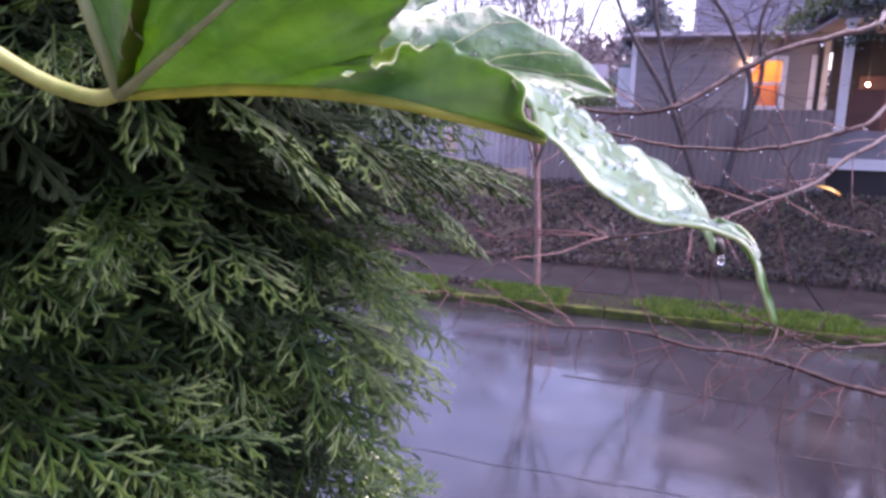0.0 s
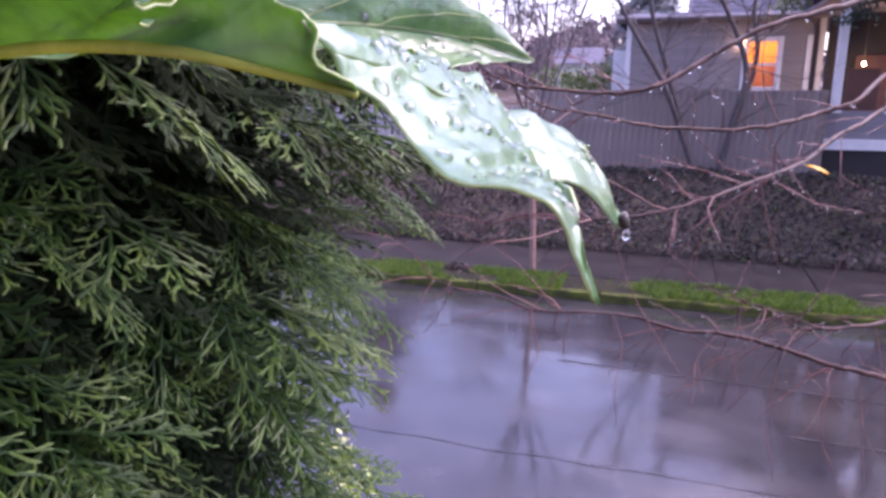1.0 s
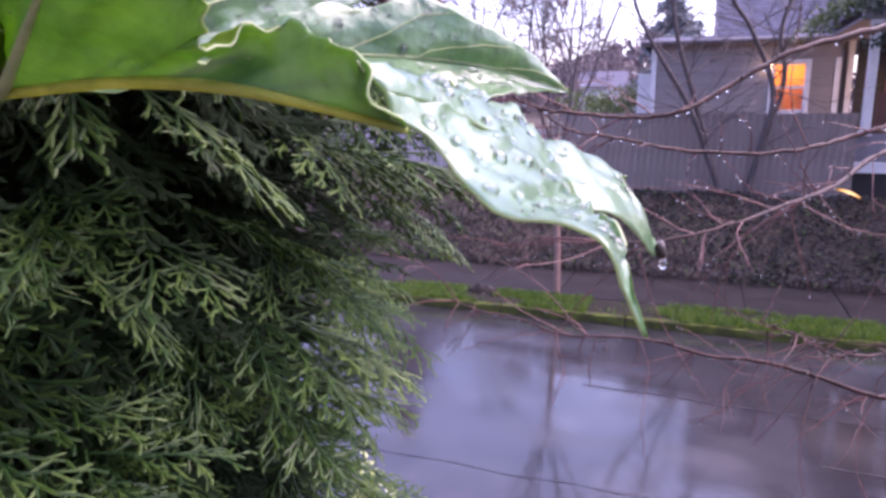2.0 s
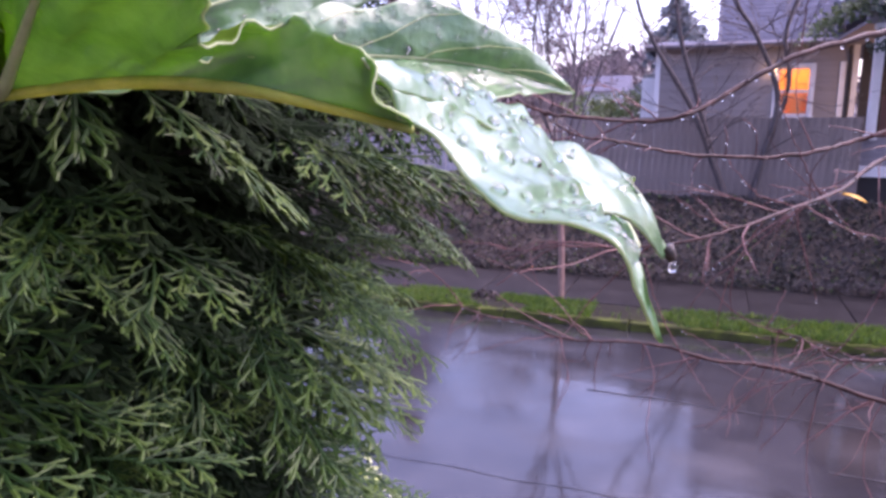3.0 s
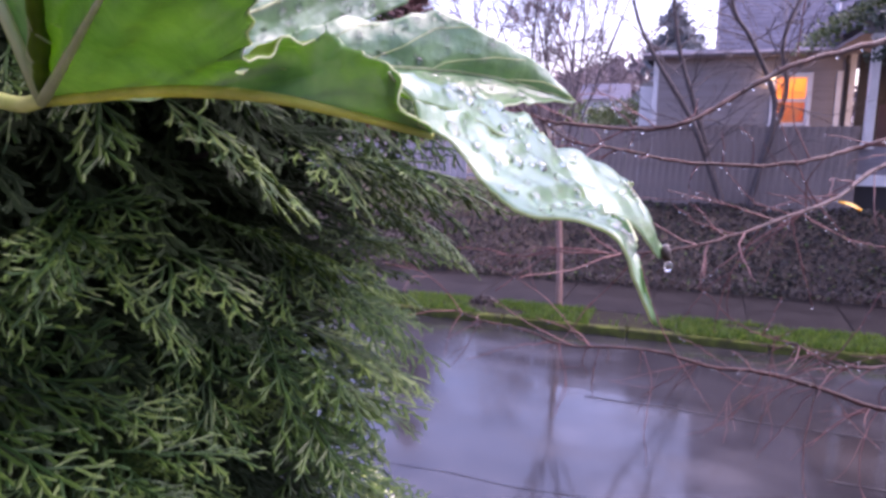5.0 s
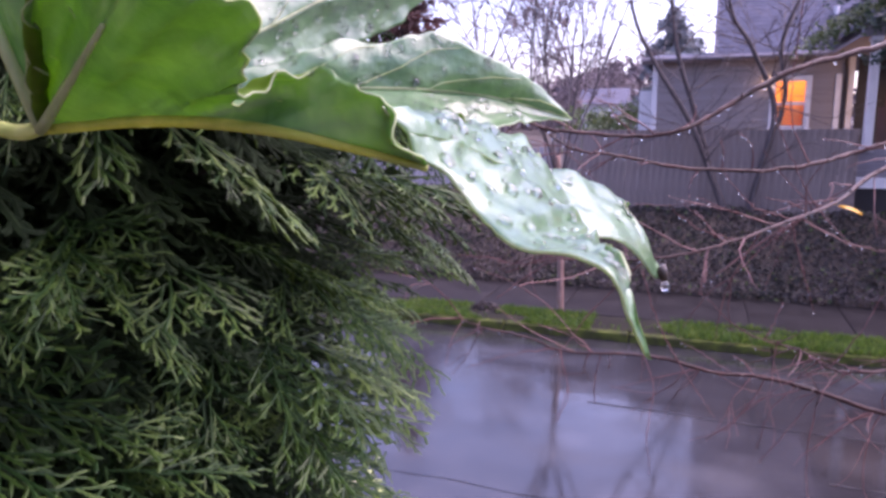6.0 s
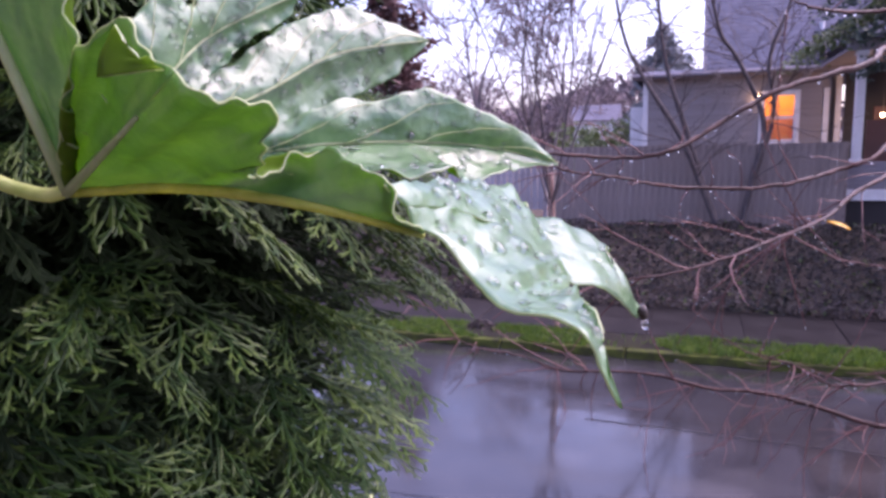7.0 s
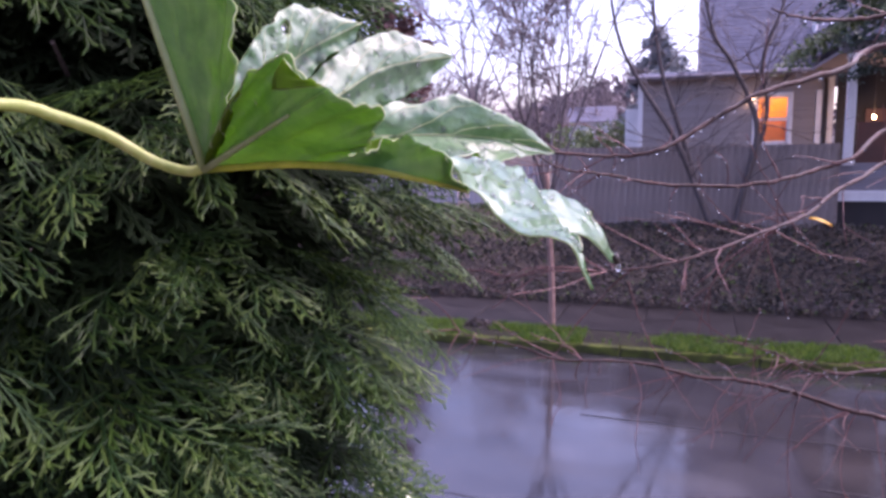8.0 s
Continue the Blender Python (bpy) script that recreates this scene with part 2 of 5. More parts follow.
def smooth_line(pts, per=6):
    """A Catmull-Rom line through pts."""
    p = [np.array(q, float) for q in pts]
    p = [2 * p[0] - p[1]] + p + [2 * p[-1] - p[-2]]
    out = []
    for i in range(1, len(p) - 2):
        for k in range(per):
            t = k / per
            out.append(0.5 * (2 * p[i] + (p[i + 1] - p[i - 1]) * t + (2 * p[i - 1] - 5 * p[i] + 4 * p[i + 1] - p[i + 2]) * t * t
                              + (3 * p[i] - p[i - 1] - 3 * p[i + 1] + p[i + 2]) * t ** 3))
    out.append(p[-2])
    return out


def even(pts, n):
    """n points at even steps along a line."""
    p = np.array(pts)
    d = np.concatenate([[0], np.cumsum(np.linalg.norm(np.diff(p, axis=0), axis=1))])
    s = np.linspace(0, d[-1], n)
    return np.stack([np.interp(s, d, p[:, k]) for k in range(3)], 1)


def tube(pts, r0, r1, sides=6, power=1.0, into=None, wobble=0.0, rng=None):
    """A tapered tube along pts; returns or extends (verts, faces)."""
    vs, fs = into if into else ([], [])
    p = np.array(pts, float)
    n = len(p)
    start = len(vs)
    up = np.array((0.13, 0.21, 1.0))
    for i in range(n):
        d = p[min(i + 1, n - 1)] - p[max(i - 1, 0)]
        d = d / (np.linalg.norm(d) + 1e-9)
        a = np.cross(d, up)
        if np.linalg.norm(a) < 0.15:
            a = np.cross(d, (1, 0, 0))
        a /= np.linalg.norm(a)
        b = np.cross(d, a)
        r = r0 + (r1 - r0) * (i / (n - 1)) ** power
        if wobble and rng:
            r *= 1 + wobble * (rng.random() - 0.5)
        for k in range(sides):
            w = 2 * math.pi * k / sides
            vs.append(p[i] + r * (math.cos(w) * a + math.sin(w) * b))
    for i in range(n - 1):
        for k in range(sides):
            q = start + i * sides
            fs.append((q + k, q + (k + 1) % sides, q + sides + (k + 1) % sides, q + sides + k))
    fs.append(tuple(range(start + sides - 1, start - 1, -1)))
    fs.append(tuple(start + (n - 1) * sides + k for k in range(sides)))
    return vs, fs


def ellipsoid(into, c, rx, ry, rz, seg=6, rings=4):
    """A small round blob."""
    vs, fs = into
    s = len(vs)
    vs.append(np.array(c) + (0, 0, -rz))
    for i in range(1, rings):
        f = -math.pi / 2 + math.pi * i / rings
        for k in range(seg):
            w = 2 * math.pi * k / seg
            vs.append(np.array(c) + (rx * math.cos(f) * math.cos(w), ry * math.cos(f) * math.sin(w), rz * math.sin(f)))
    vs.append(np.array(c) + (0, 0, rz))
    for k in range(seg):
        fs.append((s, s + 1 + (k + 1) % seg, s + 1 + k))
        for i in range(rings - 2):
            q = s + 1 + i * seg
            fs.append((q + k, q + (k + 1) % seg, q + seg + (k + 1) % seg, q + seg + k))
        q = s + 1 + (rings - 2) * seg
        fs.append((q + k, q + (k + 1) % seg, len(vs) - 1))
    return into


def merge(arrays):
    """Joins many (verts array, faces list) pairs."""
    vs, fs, off = [], [], 0
    for v, f in arrays:
        vs.append(v)
        fs.extend([tuple(i + off for i in q) for q in f])
        off += len(v)
    return np.concatenate(vs), fs


def leaf_cards(centres, normals_up, size, rng, fold=0.25, jitter=0.9):
    """Many small folded leaves (two bent quads each), scattered at the centres."""
    vs, fs = [], []
    for c in centres:
        a = Vector((rng.gauss(0, 1), rng.gauss(0, 1), rng.gauss(0, 1) * jitter)).normalized()
        n = (Vector(normals_up) + Vector((rng.gauss(0, 1), rng.gauss(0, 1), rng.gauss(0, 1))) * jitter * 0.7).normalized()
        b = n.cross(a)
        if b.length < 0.05:
            continue
        b.normalize()
        a = b.cross(n)
        s = size * rng.uniform(0.6, 1.3)
        c = Vector(c)
        q = len(vs)
        vs += [c - a * s, c - b * s * 0.55 + n * fold * s - a * 0.2 * s, c + b * s * 0.55 + n * fold * s - a * 0.2 * s, c + a * s, c - b * 0.35 * s + a * 0.5 * s + n * fold * 0.6 * s, c + b * 0.35 * s + a * 0.5 * s + n * fold * 0.6 * s]
        fs += [(q, q + 3, q + 4, q + 1), (q, q + 2, q + 5, q + 3)]
    return vs, fs


# ---- ground, road, pavement ----
def bank_top(s):
    """Height of the yard behind the bank; it steps up along the street."""
    f = min(max((s + 4.6) / 1.6, 0), 1)
    return 1.74 - 0.38 * f * f * (3 - 2 * f)


def ground_height(s, n):
    if n < 13.6:
        return -0.03
    f = min((n - 13.6) / 2.3, 1.0)
    top = bank_top(s)
    lump = 0.09 * noise.noise((s * 0.9, n * 1.1, 0)) * min(f * 3, 1)
    far = max(0, (n - 30) / 60)
    return -0.03 + (top + 0.03) * (f ** 0.75) + lump + 1.8 * min(far, 2.5)


def ground():
    ss = [-900, -300, -120, -60, -40] + [-30 + 0.5 * i for i in range(121)] + [40, 60, 120, 300, 900]
    ns = [-900, -200, -40, 0, 8, 13.3] + [13.6 + 0.25 * i for i in range(18)] + [20, 24, 30, 40, 60, 90, 150, 300, 900]
    vs = [(s, n, ground_height(s, n)) for n in ns for s in ss]
    w = len(ss)
    fs = [(j * w + i, j * w + i + 1, (j + 1) * w + i + 1, (j + 1) * w + i) for j in range(len(ns) - 1) for i in range(w - 1)]
    ob = part("ground", (vs, fs), M_SOIL, smooth=True)
    ob.matrix_basis = S
    tagged(ob, "damp brown soil bank and yards beyond the street", "ground", kind="structure")


def road():
    vs, fs = [], []
    ns = np.linspace(3.2, 10.62, 12)
    ss = np.linspace(-300, 300, 61)
    for n in ns:
        for s in ss:
            vs.append((s, n, 0.05 * (1 - ((n - 6.9) / 3.7) ** 2)))
    for j in range(len(ns) - 1):
        for i in range(len(ss) - 1):
            q = j * len(ss) + i
            fs.append((q, q + 1, q + len(ss) + 1, q + len(ss)))
    ob = part("road", (vs, fs), M_ROAD, smooth=True)
    ob.matrix_basis = S
    tagged(ob, "wet dark asphalt street reflecting the sky", "road", kind="structure")
    rng = random.Random(5)
    for n0, s0, s1, w in ((7.95, -1.2, 2.4, 0.015), (5.65, -4.0, 2.5, 0.007), (6.75, 1.2, 7.0, 0.018)):
        pts = [(s, n0 + 0.05 * noise.noise((s * 1.7, n0, 0)) - 0.03 * (s - s0) * (n0 > 7), 0.0) for s in np.linspace(s0, s1, 40)]
        vs, fs = [], []
        for i, (s, n, _) in enumerate(pts):
            h = 0.05 * (1 - ((n - 6.9) / 3.7) ** 2) + 0.005
            d = w * rng.uniform(0.4, 1.2)
            vs += [(s, n - d, h), (s, n + d, h)]
            if i:
                fs.append((2 * i - 2, 2 * i, 2 * i + 1, 2 * i - 1))
        o = part("tar_seam", (vs, fs), M_SEAM, ob)


def pavement():
    ob = part("pavement", boxed(-200, 200, 11.5, 13.62, -0.2, 0.125), M_DARK)
    ob.matrix_basis = S
    tagged(ob, "wet dark concrete footpath between grass verge and bank", "pavement", kind="structure")
    slab = boxed(-0.745, 0.745, -1.0, 1.0, -0.06, 0.0, bevel=0.01)
    me = bpy.data.meshes.new("slab")
    slab.to_mesh(me)
    slab.free()
    me.materials.append(M_WALK)
    rng = random.Random(2)
    for i in range(40):
        piece("slab", me, ob, pose(-30 + 1.5 * i, 12.58, 0.145 + rng.uniform(-0.004, 0.004), rng.uniform(-0.2, 0.2), 0, 0))


def kerb(n, name, label):
    ob = part(name, boxed(-200, 200, n + 0.02, n + 0.12, -0.2, 0.05), M_DARK)
    ob.matrix_basis = S
    tagged(ob, label, "kerb", kind="structure")
    bm = boxed(-0.99, 0.99, -0.08, 0.08, -0.2, 0.0, bevel=0.018)
    bmesh.ops.subdivide_edges(bm, edges=[e for e in bm.edges if abs(e.verts[0].co.x - e.verts[1].co.x) > 1], cuts=5)
    rng = random.Random(int(n * 10))
    for v in bm.verts:
        v.co += Vector((0, rng.uniform(-0.008, 0.008), rng.uniform(-0.006, 0.006)))
    me = bpy.data.meshes.new("kerbstone")
    bm.to_mesh(me)
    bm.free()
    me.materials.append(M_KERB)
    for i in range(30):
        piece("kerbstone", me, ob, pose(-30 + 2 * i, n + 0.08, 0.135 + rng.uniform(-0.006, 0.006), 0, 0, rng.uniform(-0.2, 0.2)))


def verge():
    """The planted strip: a soil bed with grass and bare gaps."""
    vs, fs = [], []
    ss, ns = np.linspace(-30, 30, 241), np.linspace(10.8, 11.56, 7)
    for n in ns:
        for s in ss:
            vs.append((s, n, 0.135 + 0.03 * noise.noise((s * 2, n * 3, 0)) + (0.02 if 10.9 < n < 11.5 else 0)))
    w = len(ss)
    for j in range(len(ns) - 1):
        for i in range(w - 1):
            fs.append((j * w + i, j * w + i + 1, (j + 1) * w + i + 1, (j + 1) * w + i))
    ob = part("verge", (vs, fs), M_LAWN, smooth=True)
    ob.matrix_basis = S
    tagged(ob, "soil strip between kerb and footpath", "verge", kind="structure")
    rng = random.Random(7)
    vs, fs = [], []

    def bare(s, n):
        return (-3.75 < s < -3.25 and n > 10.98) or (-1.6 < s < -0.55) or noise.noise((s * 0.8, n * 2.5, 4.0)) < -0.25
    for _ in range(36000):
        s, n = rng.uniform(-11, 9), rng.uniform(10.655, 11.52)
        if bare(s, n) and rng.random() < 0.985:
            continue
        h, w2 = rng.uniform(0.03, 0.12), rng.uniform(0.005, 0.011)
        a = rng.uniform(0, 6.28)
        dx, dy = math.cos(a) * w2, math.sin(a) * w2
        lx, ly = rng.gauss(0, 0.03), rng.gauss(0, 0.03) - 0.01
        q = len(vs)
        vs += [(s - dx, n - dy, 0.12), (s + dx, n + dy, 0.12), (s + lx * 0.5 + dx * 0.7, n + ly * 0.5 + dy * 0.7, 0.14 + h * 0.6), (s + lx, n + ly, 0.14 + h)]
        fs.append((q, q + 1, q + 2, q + 3))
    g = part("grass", (vs, fs), M_GRASS)
    g.matrix_basis = S
    tagged(g, "bright green wet grass along the kerb", "grass", kind="stuff")


def litter():
    """A heap of dead leaves in the bare gap of the verge."""
    rng = random.Random(9)
    pts = [(rng.gauss(-3.5, 0.17), rng.gauss(11.3, 0.09), 0) for _ in range(420)]
    pts = [(s, n, 0.14 + max(0, 0.14 - 0.55 * abs(s + 3.5) ** 1.4 - 0.5 * abs(n - 11.3)) * rng.uniform(0.2, 1)) for s, n, _ in pts]
    o = part("leaf_litter", leaf_cards(pts, (0, -0.2, 1), 0.04, rng), M_LITTER)
    o.matrix_basis = S
    tagged(o, "heap of dark wet dead leaves in the verge", "leaf litter", kind="stuff")


def near_lot():
    """The planted plot on the near side, on which the cedar and shrubs stand."""
    ob = part("garden_bed", boxed(-60, 60, -20, 3.02, -0.2, 0.12, bevel=0.02), M_SOIL)
    ob.matrix_basis = S
    tagged(ob, "dark planted garden soil beside the street", "garden bed", kind="structure")


def home_wall():
    """Unseen walls and eave added to block light; they close the place behind the camera."""
    bm = bmesh.new()
    box(bm, -7, -0.45, -1.0, -0.75, 0.0, 6.5, 0.01)
    box(bm, -0.7, -0.45, -2.9, -1.0, 0.0, 6.5, 0.01)
    box(bm, -0.45, 6, -2.9, -2.65, 0.0, 3.7, 0.01)
    # side wall and eave slab, out of view, keep light off the cedar's left
    box(bm, -1.6, -1.3, -0.75, 2.2, 0.0, 6.5, 0.01)
    box(bm, -7, -0.42, -1.3, 0.42, 4.42, 4.56, 0.01)
    ob = part("home_wall", bm, M_SIDING)
    tagged(ob, "unseen taupe walls and eave slab added to block light", "wall", kind="structure")


def bank_cover():
    rng = random.Random(11)
    ivy, moss = [], []
    for _ in range(25000):
        s, n = rng.uniform(-11, 8), 13.45 + 2.95 * rng.random() ** 1.2
        z = ground_height(s, max(n, 13.65)) + rng.uniform(0.0, 0.13) + 0.07 * noise.noise((s * 2.2, n * 2.2, 3))
        if n < 13.65:
            z = rng.uniform(0.15, 0.35)
        mossy = s < -3.2 and n > 15.0
        (moss if (mossy and rng.random() < 0.8) or rng.random() < 0.06 else ivy).append((s, n, z))
    for name, pts, m, size, label in (("ivy", ivy, M_IVY, 0.048, "brown and dark green ivy covering the bank"), ("bank_plants", moss, M_MOSS, 0.042, "low green moss and weeds on the bank")):
        vs, fs = leaf_cards(pts, (0.1, -0.75, 0.6), size, rng, 0.3, 0.8)
        ob = part(name, (vs, fs), m)
        ob.matrix_basis = S
        tagged(ob, label, "groundcover", kind="stuff")


# ---- fences ----
def board_mesh(name, w, h, t, m, dog=0.0):
    bm = boxed(-w / 2, w / 2, -t / 2, t / 2, 0, h, bevel=0.004)
    if dog:
        for v in bm.verts:
            if v.co.z > h - 0.01:
                v.co.x *= 1 - dog
    me = bpy.data.meshes.new(name)
    bm.to_mesh(me)
    bm.free()
    me.materials.append(m)
    return me


def tall_fence():
    rng = random.Random(21)
    f = thing("board_fence", "tall weathered grey-brown board fence on the bank", "fence", S @ pose(-3.25, 16.6, 1.3))
    me = board_mesh("board", 0.14, 1.84, 0.022, M_FENCE)
    n = int(6.15 / 0.145)
    for i in range(n):
        piece("board", me, f, pose(0.07 + i * 0.145, rng.uniform(-0.004, 0.004), 0.06 + rng.uniform(-0.006, 0.006), rng.uniform(-0.3, 0.3), rng.uniform(-0.25, 0.25), rng.uniform(-1, 1)))
    for z in (0.3, 1.0, 1.75):
        part("rail", boxed(0, 6.15, 0.014, 0.06, z, z + 0.09, bevel=0.006), M_FENCE, f)
    # near-black strip drawn as the shadow line under the boards
    part("shadow_strip", boxed(0, 6.15, -0.02, 0.012, -0.02, 0.05, bevel=0.004), M_DARK, f)
    for i in range(4):
        bm = boxed(-0.05, 0.05, 0.062, 0.16, -0.4, 1.9, bevel=0.008)
        o = part("post", bm, M_FENCE, f)
        o.location.x = 0.05 + i * 2.02
    # end post and gap where the two fences meet
    part("end_post", boxed(-0.17, -0.06, -0.06, 0.06, -0.3, 1.86, bevel=0.01), M_FENCE, f, "dark weathered end post")


def picket_fence():
    rng = random.Random(22)
    f = thing("picket_fence", "low pale grey picket fence above the mossy bank", "fence", S @ pose(-10.4, 16.7, 1.66))
    me = board_mesh("picket", 0.14, 1.1, 0.02, M_PICKET, 0.15)
    for i in range(45):
        if i in (31, 32):
            continue
        piece("picket", me, f, pose(0.07 + i * 0.152, rng.uniform(-0.006, 0.006), 0.03 + rng.uniform(-0.015, 0.015), rng.uniform(-0.6, 0.6), rng.uniform(-0.8, 0.8), rng.uniform(-1, 1)))
    for z in (0.25, 0.85):
        part("rail", boxed(0, 6.95, 0.014, 0.055, z, z + 0.08, bevel=0.006), M_PICKET, f)
    for i in range(4):
        o = part("post", boxed(-0.05, 0.05, 0.057, 0.15, -0.5, 1.05, bevel=0.008), M_PICKET, f)
        o.location.x = 0.1 + i * 2.25


# ---- houses ----
def window_unit(parent, s0, s1, z0, z1, y):
    """A sash window: casing, sill, two sashes with panes."""
    w = part("window", boxed(s0 - 0.1, s0, y - 0.05, y + 0.05, z0 - 0.02, z1 + 0.1, bevel=0.006), M_WHITE, parent, "white painted sash window")
    part("casing", boxed(s1, s1 + 0.1, y - 0.05, y + 0.05, z0 - 0.02, z1 + 0.1, bevel=0.006), M_WHITE, w)
    part("head_casing", boxed(s0, s1, y - 0.05, y + 0.05, z1, z1 + 0.1, bevel=0.006), M_WHITE, w)
    part("sill", boxed(s0 - 0.13, s1 + 0.13, y - 0.12, y + 0.06, z0 - 0.1, z0 - 0.022, bevel=0.01), M_WHITE, w)
    zm = (z0 + z1) / 2
    for a, b, dy in ((z0, zm, 0.02), (zm, z1, 0.0)):
        bm = bmesh.new()
        box(bm, s0, s0 + 0.04, y + dy, y + dy + 0.035, a, b)
        box(bm, s1 - 0.04, s1, y + dy, y + dy + 0.035, a, b)
        box(bm, s0 + 0.04, s1 - 0.04, y + dy, y + dy + 0.035, a, a + 0.045)
        box(bm, s0 + 0.04, s1 - 0.04, y + dy, y + dy + 0.035, b - 0.04, b)
        part("sash", bm, M_WHITE, w)
        p = part("pane", boxed(s0 + 0.04, s1 - 0.04, y + dy + 0.014, y + dy + 0.019, a + 0.045, b - 0.04), M_GLASS, w)
        p.visible_shadow = False
    return w


def house():
    h = thing("house", "taupe clapboard house with grey shingle roof and lit window", "house", S @ pose(0, 21.2, 1.4))
    L0, L1, top = -1.6, 3.42, 3.62
    w0, w1, wz0, wz1 = 1.56, 2.36, 1.82, 3.08
    core = bmesh.new()
    # wall shell with a real window opening
    for a, b, c, d in ((L0, w0, -0.3, top), (w1, L1, -0.3, top), (w0, w1, -0.3, wz0), (w0, w1, wz1, top)):
        box(core, a, b, 0.03, 0.2, c, d)
    box(core, L0, L0 + 0.17, 0.2, 7.0, -0.3, top)
    box(core, L1 - 0.17, L1, 0.2, 7.0, -0.3, top)
    box(core, L0, L1, 7.0, 7.17, -0.3, top)
    wall = part("wall", core, M_SIDING, h)
    rng = random.Random(31)
    z = -0.2
    meshes = {}
    while z < top - 0.02:
        runs = [(L0, L1)] if (z + 0.16 < wz0 - 0.1 or z > wz1 + 0.1) else [(L0, w0 - 0.1), (w1 + 0.1, L1 - 0.42)]
        for a, b in runs:
            key = round(b - a, 3)
            if key not in meshes:
                bm = bmesh.new()
                v = [bm.verts.new(c) for x in (0, b - a) for c in ((x, -0.022, 0), (x, 0.028, 0), (x, 0.028, 0.16), (x, -0.004, 0.16))]
                for q in ((0, 1, 2, 3), (7, 6, 5, 4), (0, 4, 5, 1), (1, 5, 6, 2), (2, 6, 7, 3), (3, 7, 4, 0)):
                    bm.faces.new([v[i] for i in q])
                bmesh.ops.recalc_face_normals(bm, faces=bm.faces)
                me = bpy.data.meshes.new("clapboard")
                bm.to_mesh(me)
                bm.free()
                me.materials.append(M_SIDING)
                meshes[key] = me
            piece("clapboard", meshes[key], wall, pose(a, rng.uniform(-0.002, 0.002), z))
        z += 0.155
    for x in (L0 - 0.02, L1 - 0.12):
        part("corner_board", boxed(x, x + 0.14, -0.05, 0.02, -0.3, top, bevel=0.006), M_WHITE, h, "white painted corner board")
    part("side_trim", boxed(L1 - 0.40, L1 - 0.26, -0.045, 0.02, 1.7, 3.2, bevel=0.006), M_WHITE, h, "white painted trim board")
    part("downpipe", tube(smooth_line([(L1 - 0.19, -0.09, -0.2), (L1 - 0.19, -0.09, 3.1), (L1 - 0.25, -0.3, 3.4), (L1 - 0.25, -0.42, 3.55)], 4), 0.035, 0.035, 8), M_DARK, h, "dark metal downpipe")
    window_unit(h, w0, w1, wz0, wz1, -0.02)
    room = bmesh.new()
    box(room, w0 - 0.8, w1 + 0.8, 2.2, 2.25, 0.8, 3.6)
    box(room, w0 - 0.85, w0 - 0.8, 0.2, 2.25, 0.8, 3.6)
    box(room, w1 + 0.8, w1 + 0.85, 0.2, 2.25, 0.8, 3.6)
    box(room, w0 - 0.8, w1 + 0.8, 0.2, 2.25, 3.6, 3.65)
    box(room, w0 - 0.8, w1 + 0.8, 0.2, 2.25, 0.75, 0.8)
    part("room_lining", room, M_ROOM, h, "warm amber painted room walls")
    blind = bmesh.new()
    for i in range(14):
        zz = wz0 + 0.02 + i * 0.045
        box(blind, w0 + 0.02, w1 - 0.02, 0.1, 0.106, zz, zz + 0.043)
    part("blind", blind, M_CURTAIN, h, "amber lit half-lowered blind")
    lamp = bpy.data.lights.new("room_lamp", "POINT")
    lamp.energy, lamp.color, lamp.shadow_soft_size = 30, (1.0, 0.55, 0.17), 0.12
    lo = new("room_lamp", lamp)
    lo.parent = h
    lo.location = (2.0, 1.0, 3.42)
    # low roof along the front
    er = bmesh.new()
    box(er, L0 - 0.3, L1 + 0.25, -0.4, 0.1, top, top + 0.06)
    part("soffit", er, M_GREYPAINT, h)
    part("gutter", tube([(x, -0.44, top + 0.08) for x in np.linspace(L0 - 0.3, L1 + 0.25, 8)], 0.06, 0.06, 8), M_GREYPAINT, h, "painted metal gutter")
    part("lamp_bulb", ellipsoid(([], []), (1.42, -0.12, 3.02), 0.045, 0.045, 0.06, 8, 6), M_BULB, h, "small warm outdoor bulb", smooth=True)
    # main steep roof; its courses are separate rows of shingles
    r0, r1 = 0.02, 6.2
    slope = radians(52)
    roof = part("roof", ([(r0, -0.40, top + 0.1), (r1, -0.40, top + 0.1), (r1, 3.9, top + 0.1 + 4.3 * math.tan(slope)), (r0, 3.9, top + 0.1 + 4.3 * math.tan(slope)),
                          (r0, 7.4, top + 0.1), (r1, 7.4, top + 0.1)], [(0, 1, 2, 3), (3, 2, 5, 4), (0, 3, 4), (1, 5, 2), (0, 4, 5, 1)]), M_SHINGLE, h)
    vs, fs = [], []
    rng = random.Random(33)
    rows = 46
    for j in range(rows):
        d0 = j * 0.15
        x = r0 - 0.04 - rng.uniform(0, 0.15)
        while x < r1:
            wd = rng.uniform(0.16, 0.3)
            a, b = max(x, r0 - 0.04), min(x + wd - 0.008, r1)
            if b > a:
                q = len(vs)
                for xx in (a, b):
                    for dd, lift in ((d0, 0.018), (d0 + 0.16, 0.008)):
                        yy = -0.42 + dd * math.cos(slope) - lift * math.sin(slope)
                        zz = top + 0.1 + dd * math.sin(slope) + lift * math.cos(slope)
                        vs.append((xx, yy, zz))
                fs.append((q, q + 2, q + 3, q + 1))
                vs += [(a, -0.42 + d0 * math.cos(slope), top + 0.1 + d0 * math.sin(slope)), (b, -0.42 + d0 * math.cos(slope), top + 0.1 + d0 * math.sin(slope))]
                fs.append((q + 4, q + 5, q + 2, q))
            x += wd
